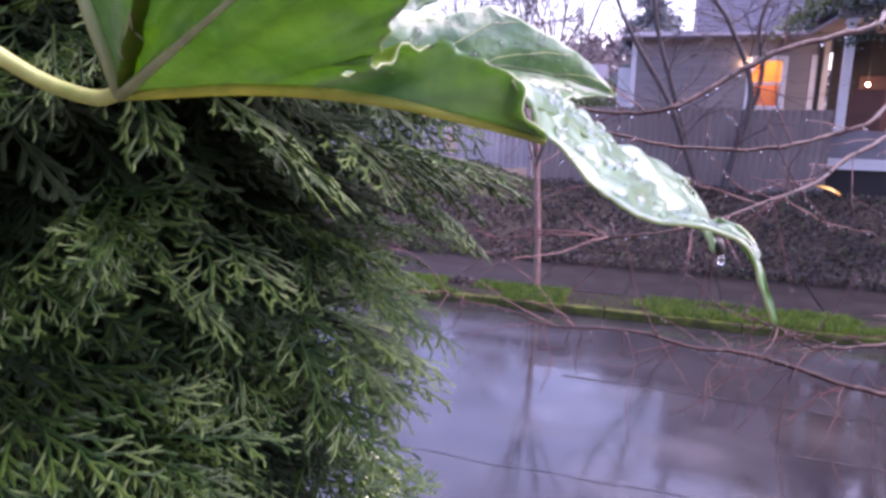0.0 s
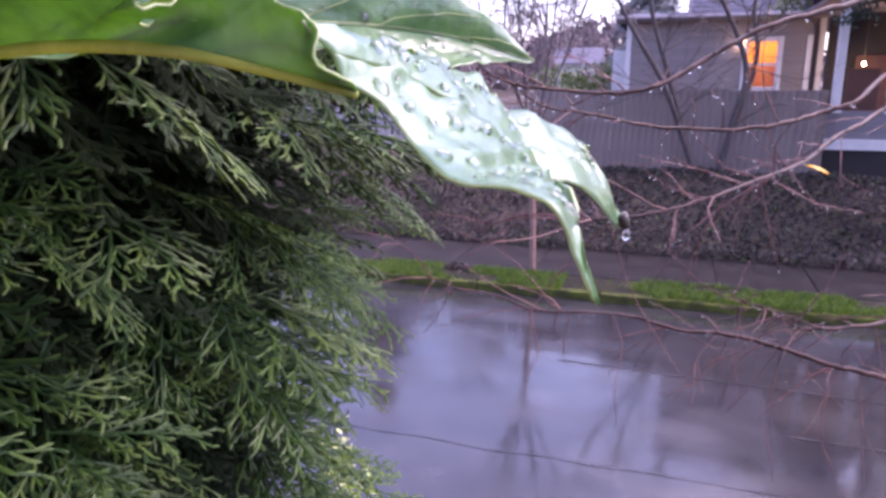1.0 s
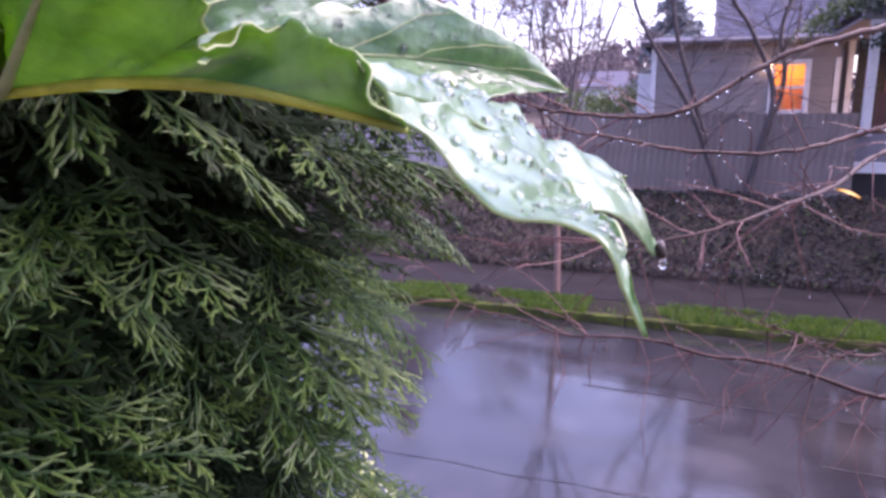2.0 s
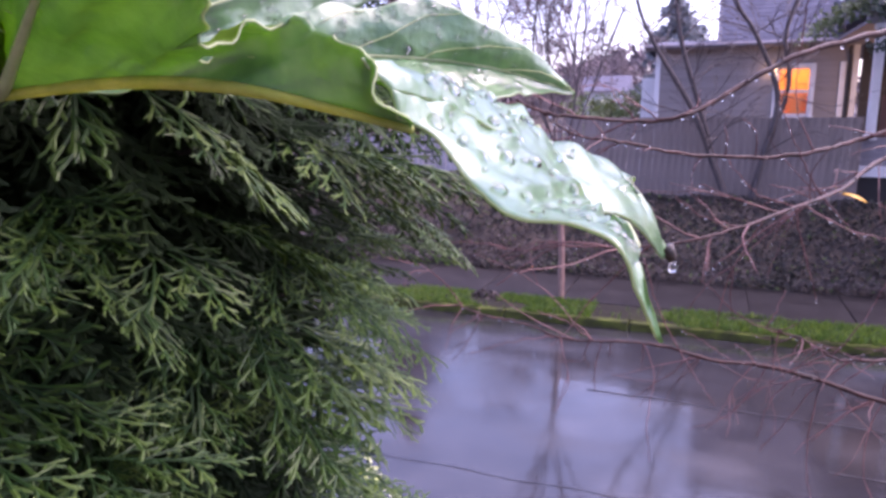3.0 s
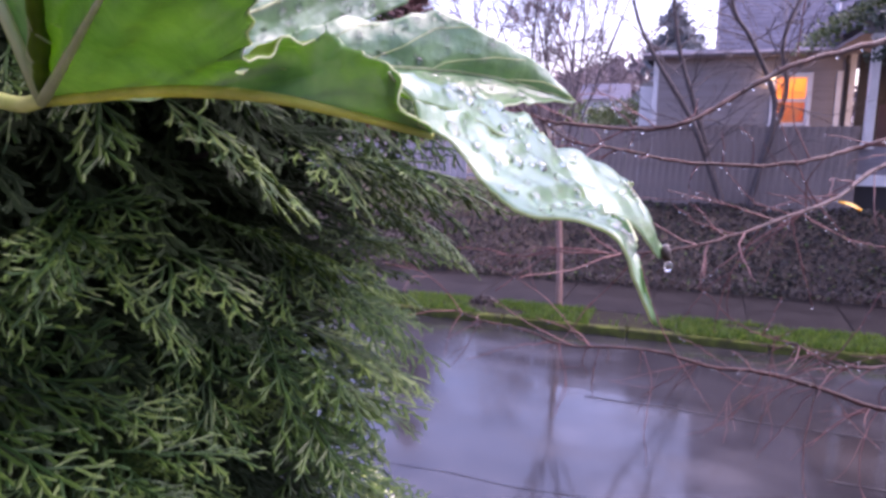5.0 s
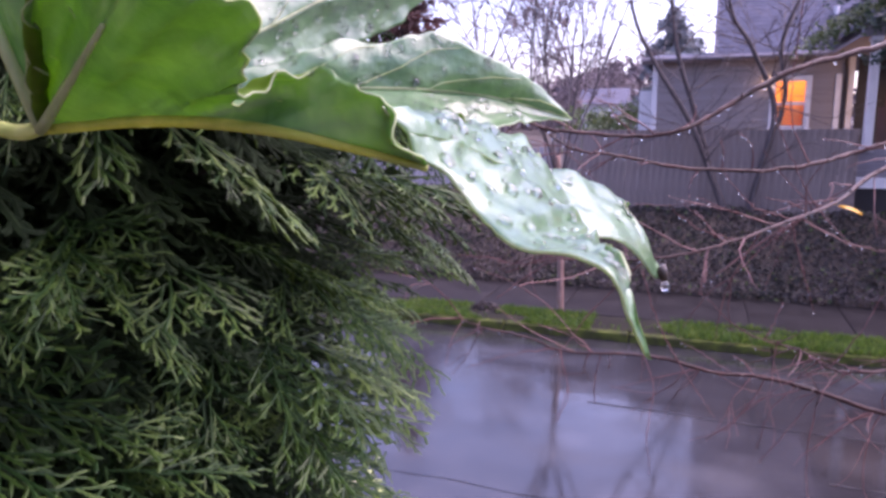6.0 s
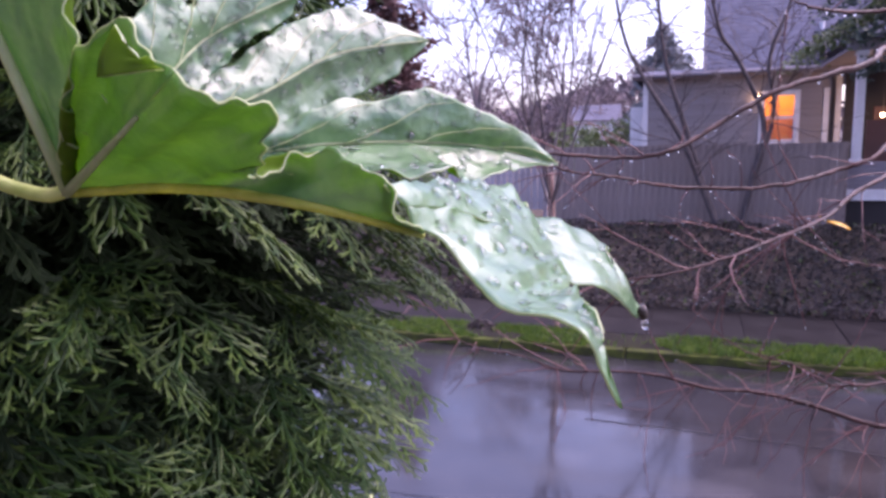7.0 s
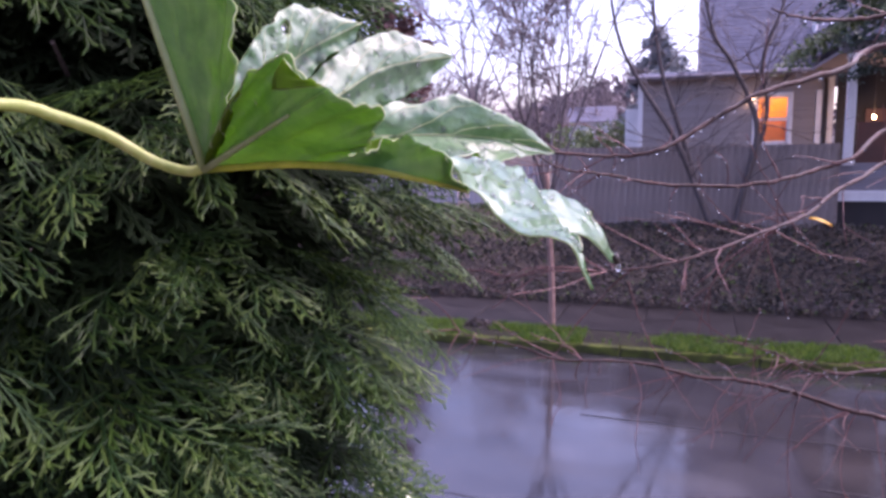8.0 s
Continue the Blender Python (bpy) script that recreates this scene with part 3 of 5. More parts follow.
    part("shingles", (vs, fs), M_SHINGLE, roof, kind="stuff")
    part("rake_board", boxed(-0.03, 0.03, 0, 6.9, -0.2, 0.0, bevel=0.006), M_SIDING, h).matrix_basis = pose(r0 + 0.02, -0.42, top + 0.12, 52, 0, 0)
    lowroof = ([(L0 - 0.3, -0.42, top + 0.1), (r0, -0.42, top + 0.1), (r0, 5.5, top + 0.75), (L0 - 0.3, 5.5, top + 0.75), (L0 - 0.3, 5.5, top), (r0, 5.5, top), (L0 - 0.3, -0.42, top + 0.06), (r0, -0.42, top + 0.06)],
               [(0, 1, 2, 3), (3, 2, 5, 4), (6, 7, 1, 0), (0, 3, 4, 6), (1, 7, 5, 2)])
    part("low_roof", lowroof, M_SHINGLE, h)
    vent = part("roof_vent", tube([(2.95, 0.45, top + 1.0), (2.95, 0.45, top + 1.35)], 0.07, 0.07, 10), M_WHITE, h, "white roof vent pipe")
    part("side_wing", boxed(L0 - 0.42, L0 - 0.05, 0.5, 3, -0.3, 2.9, bevel=0.01), M_WHITE, h, "white side wall panel")


def porch():
    p = thing("porch", "grey porch with white columns and glowing lamp", "porch", S @ pose(2.95, 17.0, 1.3))
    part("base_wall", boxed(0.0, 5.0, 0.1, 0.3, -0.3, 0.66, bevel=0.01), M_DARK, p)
    part("band_board", boxed(-0.03, 5.0, 0.02, 0.1, 0.64, 0.87, bevel=0.008), M_WHITE, p, "white painted band board")
    for i in range(4):
        part("knee_board", boxed(0.0, 5.0, 0.06, 0.12, 0.873 + i * 0.15, 1.02 + i * 0.15, bevel=0.006), M_GREYPAINT, p)
    part("deck", boxed(0.0, 5.0, 0.3, 4.0, 0.6, 0.66), M_GREYPAINT, p)
    for x in (0.17, 1.2, 3.4):
        c = part("column", boxed(x - 0.085, x + 0.085, 0.02, 0.19, 1.475, 3.75, bevel=0.012), M_WHITE, p, "white square porch column")
        part("column_base", boxed(x - 0.115, x + 0.115, -0.01, 0.22, 1.42, 1.53, bevel=0.01), M_WHITE, c)
        part("capital", boxed(x - 0.115, x + 0.115, -0.01, 0.22, 3.68, 3.78, bevel=0.01), M_WHITE, c)
    part("beam", boxed(-0.1, 5.0, 0.0, 0.22, 3.78, 4.0, bevel=0.01), M_GREYPAINT, p)
    part("ceiling_board", boxed(-0.1, 5.0, 0.22, 4.2, 3.8, 3.86), M_GREYPAINT, p)
    # near-black wall: the shade of the porch recess is in its colour
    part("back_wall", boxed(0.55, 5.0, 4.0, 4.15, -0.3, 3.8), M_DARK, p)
    d = part("door", boxed(1.2, 2.15, 3.9, 3.97, 0.66, 2.75, bevel=0.01), M_BRICKRED, p, "red-brown panelled front door")
    for a, b in ((0.8, 1.5), (1.65, 2.6)):
        for x in (1.32, 1.72):
            part("panel", boxed(x, x + 0.3, 3.885, 3.9, a, b, bevel=0.006), M_BRICKRED, d)
    part("screen", boxed(0.4, 1.05, 0.5, 0.55, 1.47, 2.35, bevel=0.008), M_BRICKRED, p, "red-brown porch screen panel")
    l = part("porch_lamp", tube([(1.12, 2.55, 2.55), (1.12, 2.55, 3.8)], 0.012, 0.012, 6), M_DARK, p, "hanging porch lamp")
    part("bulb", ellipsoid(([], []), (1.12, 2.55, 2.5), 0.035, 0.035, 0.045, 10, 6), M_BULB, l, "glowing warm bulb", smooth=True)
    pl = bpy.data.lights.new("porch_light", "POINT")
    pl.energy, pl.color, pl.shadow_soft_size = 12, (1.0, 0.68, 0.32), 0.03
    po = new("porch_light", pl)
    po.parent = p
    po.location = (1.12, 2.4, 2.4)
    roof = part("porch_roof", ([(-0.12, -0.2, 4.0), (5.0, -0.2, 4.0), (5.0, 4.2, 4.1), (-0.12, 4.2, 4.1), (-0.12, -0.2, 4.08), (5, -0.2, 4.08), (5, 4.2, 4.18), (-0.12, 4.2, 4.18)],
                               [(3, 2, 1, 0), (4, 5, 6, 7), (0, 1, 5, 4), (3, 0, 4, 7), (1, 2, 6, 5), (2, 3, 7, 6)]), M_SHINGLE, p)


# ---- trees ----
def grow(rng, start, way, length, r, depth, out, droop=0.0, spread=0.6, kids=(3, 5), wander=0.16, taper=0.35, bias=(0, 0, 0.0)):
    """Limbs as bent tapered tubes; out gets (depth, points, r0, r1)."""
    pts = [Vector(start)]
    d = Vector(way).normalized()
    n = 7
    for i in range(n):
        d = (d + Vector((rng.gauss(0, wander), rng.gauss(0, wander), rng.gauss(0, wander) - droop)) + Vector(bias) * 0.2).normalized()
        pts.append(pts[-1] + d * length / n)
    out.append((depth, pts, r, r * taper))
    if depth <= 0:
        return
    for _ in range(rng.randint(*kids)):
        k = rng.uniform(0.25, 1.0)
        i = min(int(k * n), n - 1)
        base = pts[i].lerp(pts[i + 1], k * n - i)
        ax = Vector((rng.gauss(0, 1), rng.gauss(0, 1), rng.gauss(0, 1))).normalized()
        dd = ((pts[i + 1] - pts[i]).normalized() + ax * spread).normalized()
        grow(rng, base, dd, length * rng.uniform(0.45, 0.75), r * (1 - (1 - taper) * k) * 0.72, depth - 1, out, droop, spread, kids, wander, taper, bias)


def street_tree():
    """The young bare tree in the verge: a straight trunk and a vase of upright twigs."""
    t = thing("street_tree", "young bare street tree with red-brown trunk in the verge", "tree", pose(1.98, 11.6, 0.12))
    rng = random.Random(44)
    part("trunk", tube(smooth_line([(0, 0, -0.1), (-0.01, 0, 0.9), (-0.06, 0.02, 1.8), (-0.1, 0, 2.7)], 6), 0.062, 0.045, 10, wobble=0.08, rng=rng), M_TRUNK, t, smooth=True)
    for k in range(7):
        a = k * 0.9 + rng.uniform(-0.2, 0.2)
        out = []
        lean = rng.uniform(0.25, 0.85)
        grow(rng, (-0.1 + 0.02 * math.cos(a), 0.02 * math.sin(a), rng.uniform(2.1, 2.65)), (lean * math.cos(a), lean * math.sin(a), 1), rng.uniform(2.8, 4.4), 0.022, 3, out, spread=0.42, kids=(3, 4), wander=0.1, bias=(0, 0, 0.3))
        acc = ([], [])
        for d, pts, r0, r1 in out:
            tube(pts, max(r0, 0.006), max(r1, 0.004), 5 if d > 1 else 3, into=acc)
        part("limb", acc, M_BARK, t)
    for x, z, u in ((-0.45, 1.95, -0.4), (0.5, 1.75, 0.45)):
        part("side_shoot", tube(smooth_line([(-0.03, 0, 1.35 if x < 0 else 1.6), (x * 0.4, -0.03, z - 0.4 if x < 0 else z - 0.12), (x, 0.02, z)], 5), 0.014, 0.005, 5), M_BARK, t)


def leaning_tree():
    """Bare many-stemmed tree on the bank in front of the fence."""
    t = thing("bare_tree", "leaning many-stemmed bare tree on the bank", "tree", pose(6.3, 15.0, 1.0))
    rng = random.Random(47)
    stems = (((0, 0, -0.1), (-0.5, 0.05, 1.1), (-1.01, 0.1, 2.31), (-1.85, 0.1, 3.6), (-2.3, 0.2, 4.6), (-2.6, 0.2, 6.2)),
             ((0.05, 0.1, -0.1), (-0.45, 0.2, 1.2), (-0.8, 0.25, 2.3), (-1.3, 0.3, 3.8), (-1.5, 0.3, 5.0), (-1.6, 0.3, 6.5)),
             ((0.2, 0.05, -0.1), (0.5, 0.0, 1.4), (0.72, 0.05, 2.65), (0.15, 0.1, 3.95), (-0.28, 0.1, 4.6), (-0.7, 0.1, 6.2)),
             ((0.5, 0.05, 1.3), (1.0, 0.2, 2.8), (0.9, 0.3, 4.0), (1.3, 0.3, 5.2), (1.5, 0.3, 6.4)))
    for k, st in enumerate(stems):
        line = smooth_line(st, 6)
        s = part("stem", tube(line, 0.075 if k < 3 else 0.055, 0.025, 8, wobble=0.2, rng=rng), M_BARK, t, smooth=True)
        for _ in range(18):
            i = rng.randint(6, len(line) - 4)
            out = []
            a = rng.uniform(0, 6.28)
            grow(rng, line[i], (0.7 * math.cos(a), 0.5 * math.sin(a), rng.uniform(0.1, 0.9)), rng.uniform(0.8, 1.7), 0.016, 2, out, spread=0.55, kids=(2, 4), wander=0.13)
            acc = ([], [])
            for d, pts, r0, r1 in out:
                tube(pts, max(r0, 0.005), max(r1, 0.003), 4 if d > 1 else 3, into=acc)
            part("branch", acc, M_BARK, s)


def conifer(x, y, h, w, seed, label, base=2.0, m=None):
    """A conifer: trunk, whorls of drooping boughs, each with many needle clumps."""
    t = thing("conifer", label, "tree", pose(x, y, base))
    rng = random.Random(seed)
    part("trunk", tube([(0, 0, -0.5), (0.05, 0, h * 0.5), (0, 0, h)], w * 0.07, 0.03, 8), M_BARK, t)
    for j in range(int(h * 2.2)):
        z = h * (0.12 + 0.86 * j / (h * 2.2))
        reach = w * (1 - z / h) ** 0.8 * rng.uniform(0.7, 1.15) + 0.15
        pts = []
        acc = ([], [])
        for k in range(6):
            a = rng.uniform(0, 6.28)
            r = reach * rng.uniform(0.7, 1.1)
            tip = (r * math.cos(a), r * math.sin(a), z - r * 0.25)
            tube([(0, 0, z), (tip[0] * 0.5, tip[1] * 0.5, z - r * 0.05), tip], 0.03, 0.008, 4, into=acc)
            for _ in range(22):
                f = rng.uniform(0.25, 1.05)
                pts.append((tip[0] * f + rng.gauss(0, 0.12 * reach), tip[1] * f + rng.gauss(0, 0.12 * reach), z - r * 0.25 * f * f + rng.gauss(0, 0.12)))
        v, f = leaf_cards(pts, (0, 0, 1), 0.16 + 0.03 * w, rng, 0.2, 0.9)
        o = len(acc[0])
        acc[0].extend(v)
        acc[1].extend([tuple(i + o for i in q) for q in f])
        part("bough", acc, m or M_CONIFER, t)


def bough_tree():
    """The evergreen whose drooping boughs hang in beside the porch."""
    t = thing("evergreen_tree", "dark green evergreen with drooping boughs by the porch", "tree", pose(7.1, 12.2, 0.5))
    rng = random.Random(61)
    part("trunk", tube([(1.8, 0, -0.9), (1.8, 0, 4.0), (1.75, 0, 9.0)], 0.2, 0.06, 10), M_BARK, t)
    for k in range(72):
        z = rng.uniform(4.5, 8.8)
        a = rng.uniform(0, 6.28)
        r = rng.uniform(1.5, 2.7) * (1 - (z - 4.5) / 9)
        tip = Vector((1.8 + r * math.cos(a), r * math.sin(a), z - 0.35 * r))
        acc = tube([(1.8, 0, z), (1.8 + 0.5 * r * math.cos(a), 0.5 * r * math.sin(a), z + 0.02), tip], 0.03, 0.006, 4)
        pts = []
        for _ in range(420):
            f = rng.uniform(0.2, 1.08)
            pts.append((1.8 + r * f * math.cos(a) + rng.gauss(0, 0.13), r * f * math.sin(a) + rng.gauss(0, 0.13), z - 0.35 * r * f * f - abs(rng.gauss(0, 0.13))))
        v, f = leaf_cards(pts, (0, -0.3, 1), 0.055, rng, 0.2, 0.9)
        o = len(acc[0])
        acc[0].extend(v)
        acc[1].extend([tuple(i + o for i in q) for q in f])
        part("bough", acc, M_SHRUB if k % 2 == 0 else M_CONIFER, t)


def far_tree(x, y, h, w, seed, base=2.0):
    """A bare broadleaf tree far off: trunk, limbs and a haze of twigs."""
    t = thing("far_tree", "distant bare brown winter tree", "tree", pose(x, y, base), "distant bare trees")
    rng = random.Random(seed)
    part("trunk", tube([(0, 0, -1), (0.1, 0, h * 0.35)], w * 0.05, w * 0.035, 7), M_HILL, t)
    for k in range(6):
        out = []
        a = k * 1.05 + rng.uniform(-0.3, 0.3)
        grow(rng, (0, 0, h * 0.2 + h * 0.03 * k), (0.7 * math.cos(a) * w / h * 2, 0.7 * math.sin(a) * w / h * 2, 1), h * 0.62, w * 0.03, 4, out, spread=0.65, kids=(3, 4), wander=0.15)
        acc = ([], [])
        for d, pts, r0, r1 in out:
            tube(pts[::2], max(r0, 0.03), max(r1, 0.02), 3, into=acc)
        part("limb", acc, M_HILL, t)


def far_woods():
    """The wooded rise far behind the houses: a brown-violet mass with an uneven top."""
    rng = random.Random(88)
    pts = []
    for _ in range(9000):
        x, y = rng.uniform(-30, 45), rng.uniform(68, 84)
        top = 5.4 + 2.6 * noise.noise((x * 0.17, 0, 2)) + 1.2 * noise.noise((x * 0.6, 0, 5)) + 3.2 * math.exp(-((x - 17) / 5) ** 2)
        pts.append((x, y, 1.5 + top * rng.random() ** 0.7))
    o = part("far_woods", leaf_cards(pts, (0, -1, 0.3), 0.42, rng, 0.2, 1.0), M_HILL)
    tagged(o, "distant brown-violet winter woods on a rise", "woods", kind="stuff")


def leafy_shrub(x, y, z, w, h, seed, label, m, size, count, name="shrub"):
    t = thing(name, label, "shrub", pose(x, y, z))
    rng = random.Random(seed)
    acc = ([], [])
    for k in range(7):
        a = k * 0.9
        tube(smooth_line([(0, 0, -0.15), (w * 0.2 * math.cos(a), w * 0.2 * math.sin(a), h * 0.5), (w * 0.4 * math.cos(a), w * 0.4 * math.sin(a), h * 0.85)], 3), 0.02 * w + 0.004, 0.004, 4, into=acc)
    part("stems", acc, M_BARK, t)
    for c in range(8):
        a, el = rng.uniform(0, 6.28), rng.uniform(0.3, 0.9)
        cx, cy, cz = w * 0.3 * math.cos(a), w * 0.3 * math.sin(a), h * el
        pts = []
        for _ in range(count // 8):
            v = Vector((rng.gauss(0, 1), rng.gauss(0, 1), rng.gauss(0, 1))).normalized() * rng.uniform(0.5, 1.0)
            pts.append((cx + v.x * w * 0.3, cy + v.y * w * 0.3, max(0.02, cz + v.z * h * 0.28)))
        part("foliage", leaf_cards(pts, (0, -0.2, 0.8), size, rng, 0.3, 0.9), m, t)
    return t


ground()
road()
pavement()
kerb(10.62, "kerb", "mossy concrete kerb along the grass verge")
kerb(3.02, "near_kerb", "concrete kerb on the garden side")
verge()
litter()
near_lot()
home_wall()
bank_cover()
tall_fence()
picket_fence()
house()
porch()
street_tree()
leaning_tree()
bough_tree()
conifer(15.9, 50, 10.3, 4.4, 71, "distant broad conifer behind the house, haze in its grey-green colour", 1.5, M_HAZY)
conifer(19.0, 55, 9.0, 3.6, 72, "distant conifer beside a taller one, haze in its grey-green colour", 1.5, M_HAZY)
for i, (x, y, h, w) in enumerate(((13, 62, 6.0, 5), (16.5, 66, 6.8, 5), (9.5, 64, 4.8, 4), (5.0, 60, 6.6, 5), (1.0, 62, 6, 5), (20, 64, 7, 5), (-4, 60, 8, 6), (8.4, 46, 10, 3), (2.6, 44, 11, 3))):
    far_tree(x, y, h, w, 80 + i)
conifer(-1.75, 30, 11, 2.2, 73, "tall rust-brown evergreen beyond the fence", 1.5, M_RUST)
far_woods()
leafy_shrub(5.6, 24.0, 1.3, 3.4, 2.5, 91, "rounded green evergreen shrub behind the fence", M_SHRUB, 0.10, 2200)


# ---- far house between the trees ----
def far_house():
    h = thing("far_house", "distant pale house among bare trees", "house", pose(13.2, 58, 2.0, 0, 0, -20))
    part("wall", boxed(-1.6, 1.6, -2, 2, 0, 3.1, bevel=0.03), M_WHITE, h)
    part("roof", ([(-1.9, -2.3, 3.0), (1.9, -2.3, 3.0), (1.9, 2.3, 3.0), (-1.9, 2.3, 3.0), (-1.9, 0, 4.3), (1.9, 0, 4.3)], [(0, 1, 5, 4), (2, 3, 4, 5), (0, 4, 3), (1, 2, 5), (3, 2, 1, 0)]), M_SHINGLE, h)
    for x in (-0.8, 0.8):
        w = part("window", boxed(x - 0.35, x + 0.35, -2.04, -2.0, 1.2, 2.3, bevel=0.01), M_DARK, h)
        part("frame", boxed(x - 0.42, x + 0.42, -2.03, -2.002, 1.12, 1.2), M_WHITE, w)


# ---- cedar ----
def segment(vs, fs, a, b, w0, w1, th, nrm):
    """A flattened blunt branchlet from a to b."""
    d = b - a
    side = d.cross(nrm)
    if side.length < 1e-6:
        return
    side.normalize()
    up = side.cross(d).normalized()
    m = a.lerp(b, 0.78)
    q = len(vs)
    for c, w in ((a, w0), (m, w1)):
        vs += [c + side * w, c + up * th, c - side * w, c - up * th]
    vs.append(b)
    for k in range(4):
        fs.append((q + k, q + (k + 1) % 4, q + 4 + (k + 1) % 4, q + 4 + k))
        fs.append((q + 4 + k, q + 4 + (k + 1) % 4, q + 8))


def frond(rng, out, a, d, length, level, wide=1.0):
    """A forked frond of scale-leaved branchlets; out holds verts, faces and their age (0 old, 1 young)."""
    vs, fs, ages = out
    up = Vector((0, 0, 1))
    steps = (5, 2, 1, 1)[level]
    pts, dirs = [a.copy()], [d.copy()]
    turn = rng.gauss(0, 0.05)
    for i in range(steps):
        d = (Matrix.Rotation(turn, 3, "Z") @ d + Vector((0, 0, -0.05 if level == 0 else rng.uniform(-0.1, 0.03)))).normalized()
        pts.append(pts[-1] + d * length / steps)
        dirs.append(d.copy())
    w = (0.00125, 0.00115, 0.00115, 0.0011)[level] * wide
    for i in range(steps):
        before = len(fs)
        last = i == steps - 1
        b = pts[i + 1] if last else pts[i + 1] + (pts[i + 1] - pts[i]) * 0.3
        segment(vs, fs, pts[i], b, w, w * (1.15 if last else 1.0), 0.0008 * wide, up)
        young = level >= 2 or (level == 1 and i > 0) or (level == 0 and i > 3)
        ages += [int(young and rng.random() < 0.8)] * (len(fs) - before)
    if level == 3:
        return
    count = (rng.randint(8, 10), 1 + int(length / 0.011), 1)[level]
    sign = rng.choice((1, -1))
    for k in range(count):
        t = (0.14 + 0.82 * k / max(count - 1, 1)) if level < 2 else rng.uniform(0.35, 0.6)
        i = min(int(t * steps), steps - 1)
        c = pts[i].lerp(pts[i + 1], t * steps - i)
        sign = -sign
        ang = radians(rng.uniform(22, 42)) * sign
        dv = Matrix.Rotation(ang, 3, "Z") @ dirs[i + 1]
        dv.z += rng.uniform(-0.22, 0.12)
        dv.normalize()
        ln = (length * (0.46 * (1 - t) ** 0.75 + 0.13), 0.0075 + 0.36 * length * (1 - t), 0.6 * length)[level] * rng.uniform(0.75, 1.15)
        nxt = level + 1
        if nxt == 2 and ln < 0.012:
            nxt = 3
        frond(rng, out, c, dv, ln, nxt, wide)


def spray(seed, length, wide=1.0, level=0):
    """A flat drooping spray along x, lying near the x-y plane."""
    out = ([], [], [])
    frond(random.Random(seed), out, Vector((0, 0, 0)), Vector((1, 0, 0.1)), length, level, wide)
    return out


CX, CY = -0.5, 0.85


def cedar_radius(z):
    r = 0.5 - 0.24 * max(z - 3.25, 0) - 0.08 * max(z - 3.25, 0) ** 2 - 0.13 * max(3.12 - z, 0) + 0.03 * math.exp(-((z - 3.25) / 0.12) ** 2)
    return max(r, 0.03)


def bough_sprays(rng, az, z, rim, scale):
    """Poses of the sprays of one bough, which runs out from the trunk at azimuth az, dips, and ends at radius rim."""
    out = Vector((math.cos(az), math.sin(az), 0))
    swing = Matrix.Rotation(rng.gauss(0.12, 0.2), 3, "Z")
    dip = radians(rng.gauss(23, 10))
    d0 = swing @ (out * math.cos(dip) + Vector((0, 0, -math.sin(dip))))
    n0 = swing @ (out * math.sin(dip) + Vector((0, 0, math.cos(dip))))
    n0 = Matrix.Rotation(rng.gauss(0, 0.42), 3, d0) @ n0
    tip = Vector((CX, CY, z)) + out * rim
    poses = []
    for back, ang in ((0.11, 0), (0.13, 32), (0.135, -32), (0.165, 58 if rng.random() < 0.5 else -58)):
        a = radians(ang + rng.gauss(0, 8))
        d = (Matrix.Rotation(a, 3, n0) @ d0 + Vector((0, 0, -0.12 * rng.random()))).normalized()
        n = n0 + Vector((rng.gauss(0, 0.18), rng.gauss(0, 0.18), rng.gauss(0, 0.1)))
        n = (n - d * n.dot(d)).normalized()
        m = Matrix((d, n.cross(d), n)).transposed().to_4x4()
        s = scale * rng.uniform(0.8, 1.12)
        poses.append(Matrix.Translation(tip - d0 * back * scale) @ m @ Matrix.Diagonal((s, s, s, 1)))
    return poses


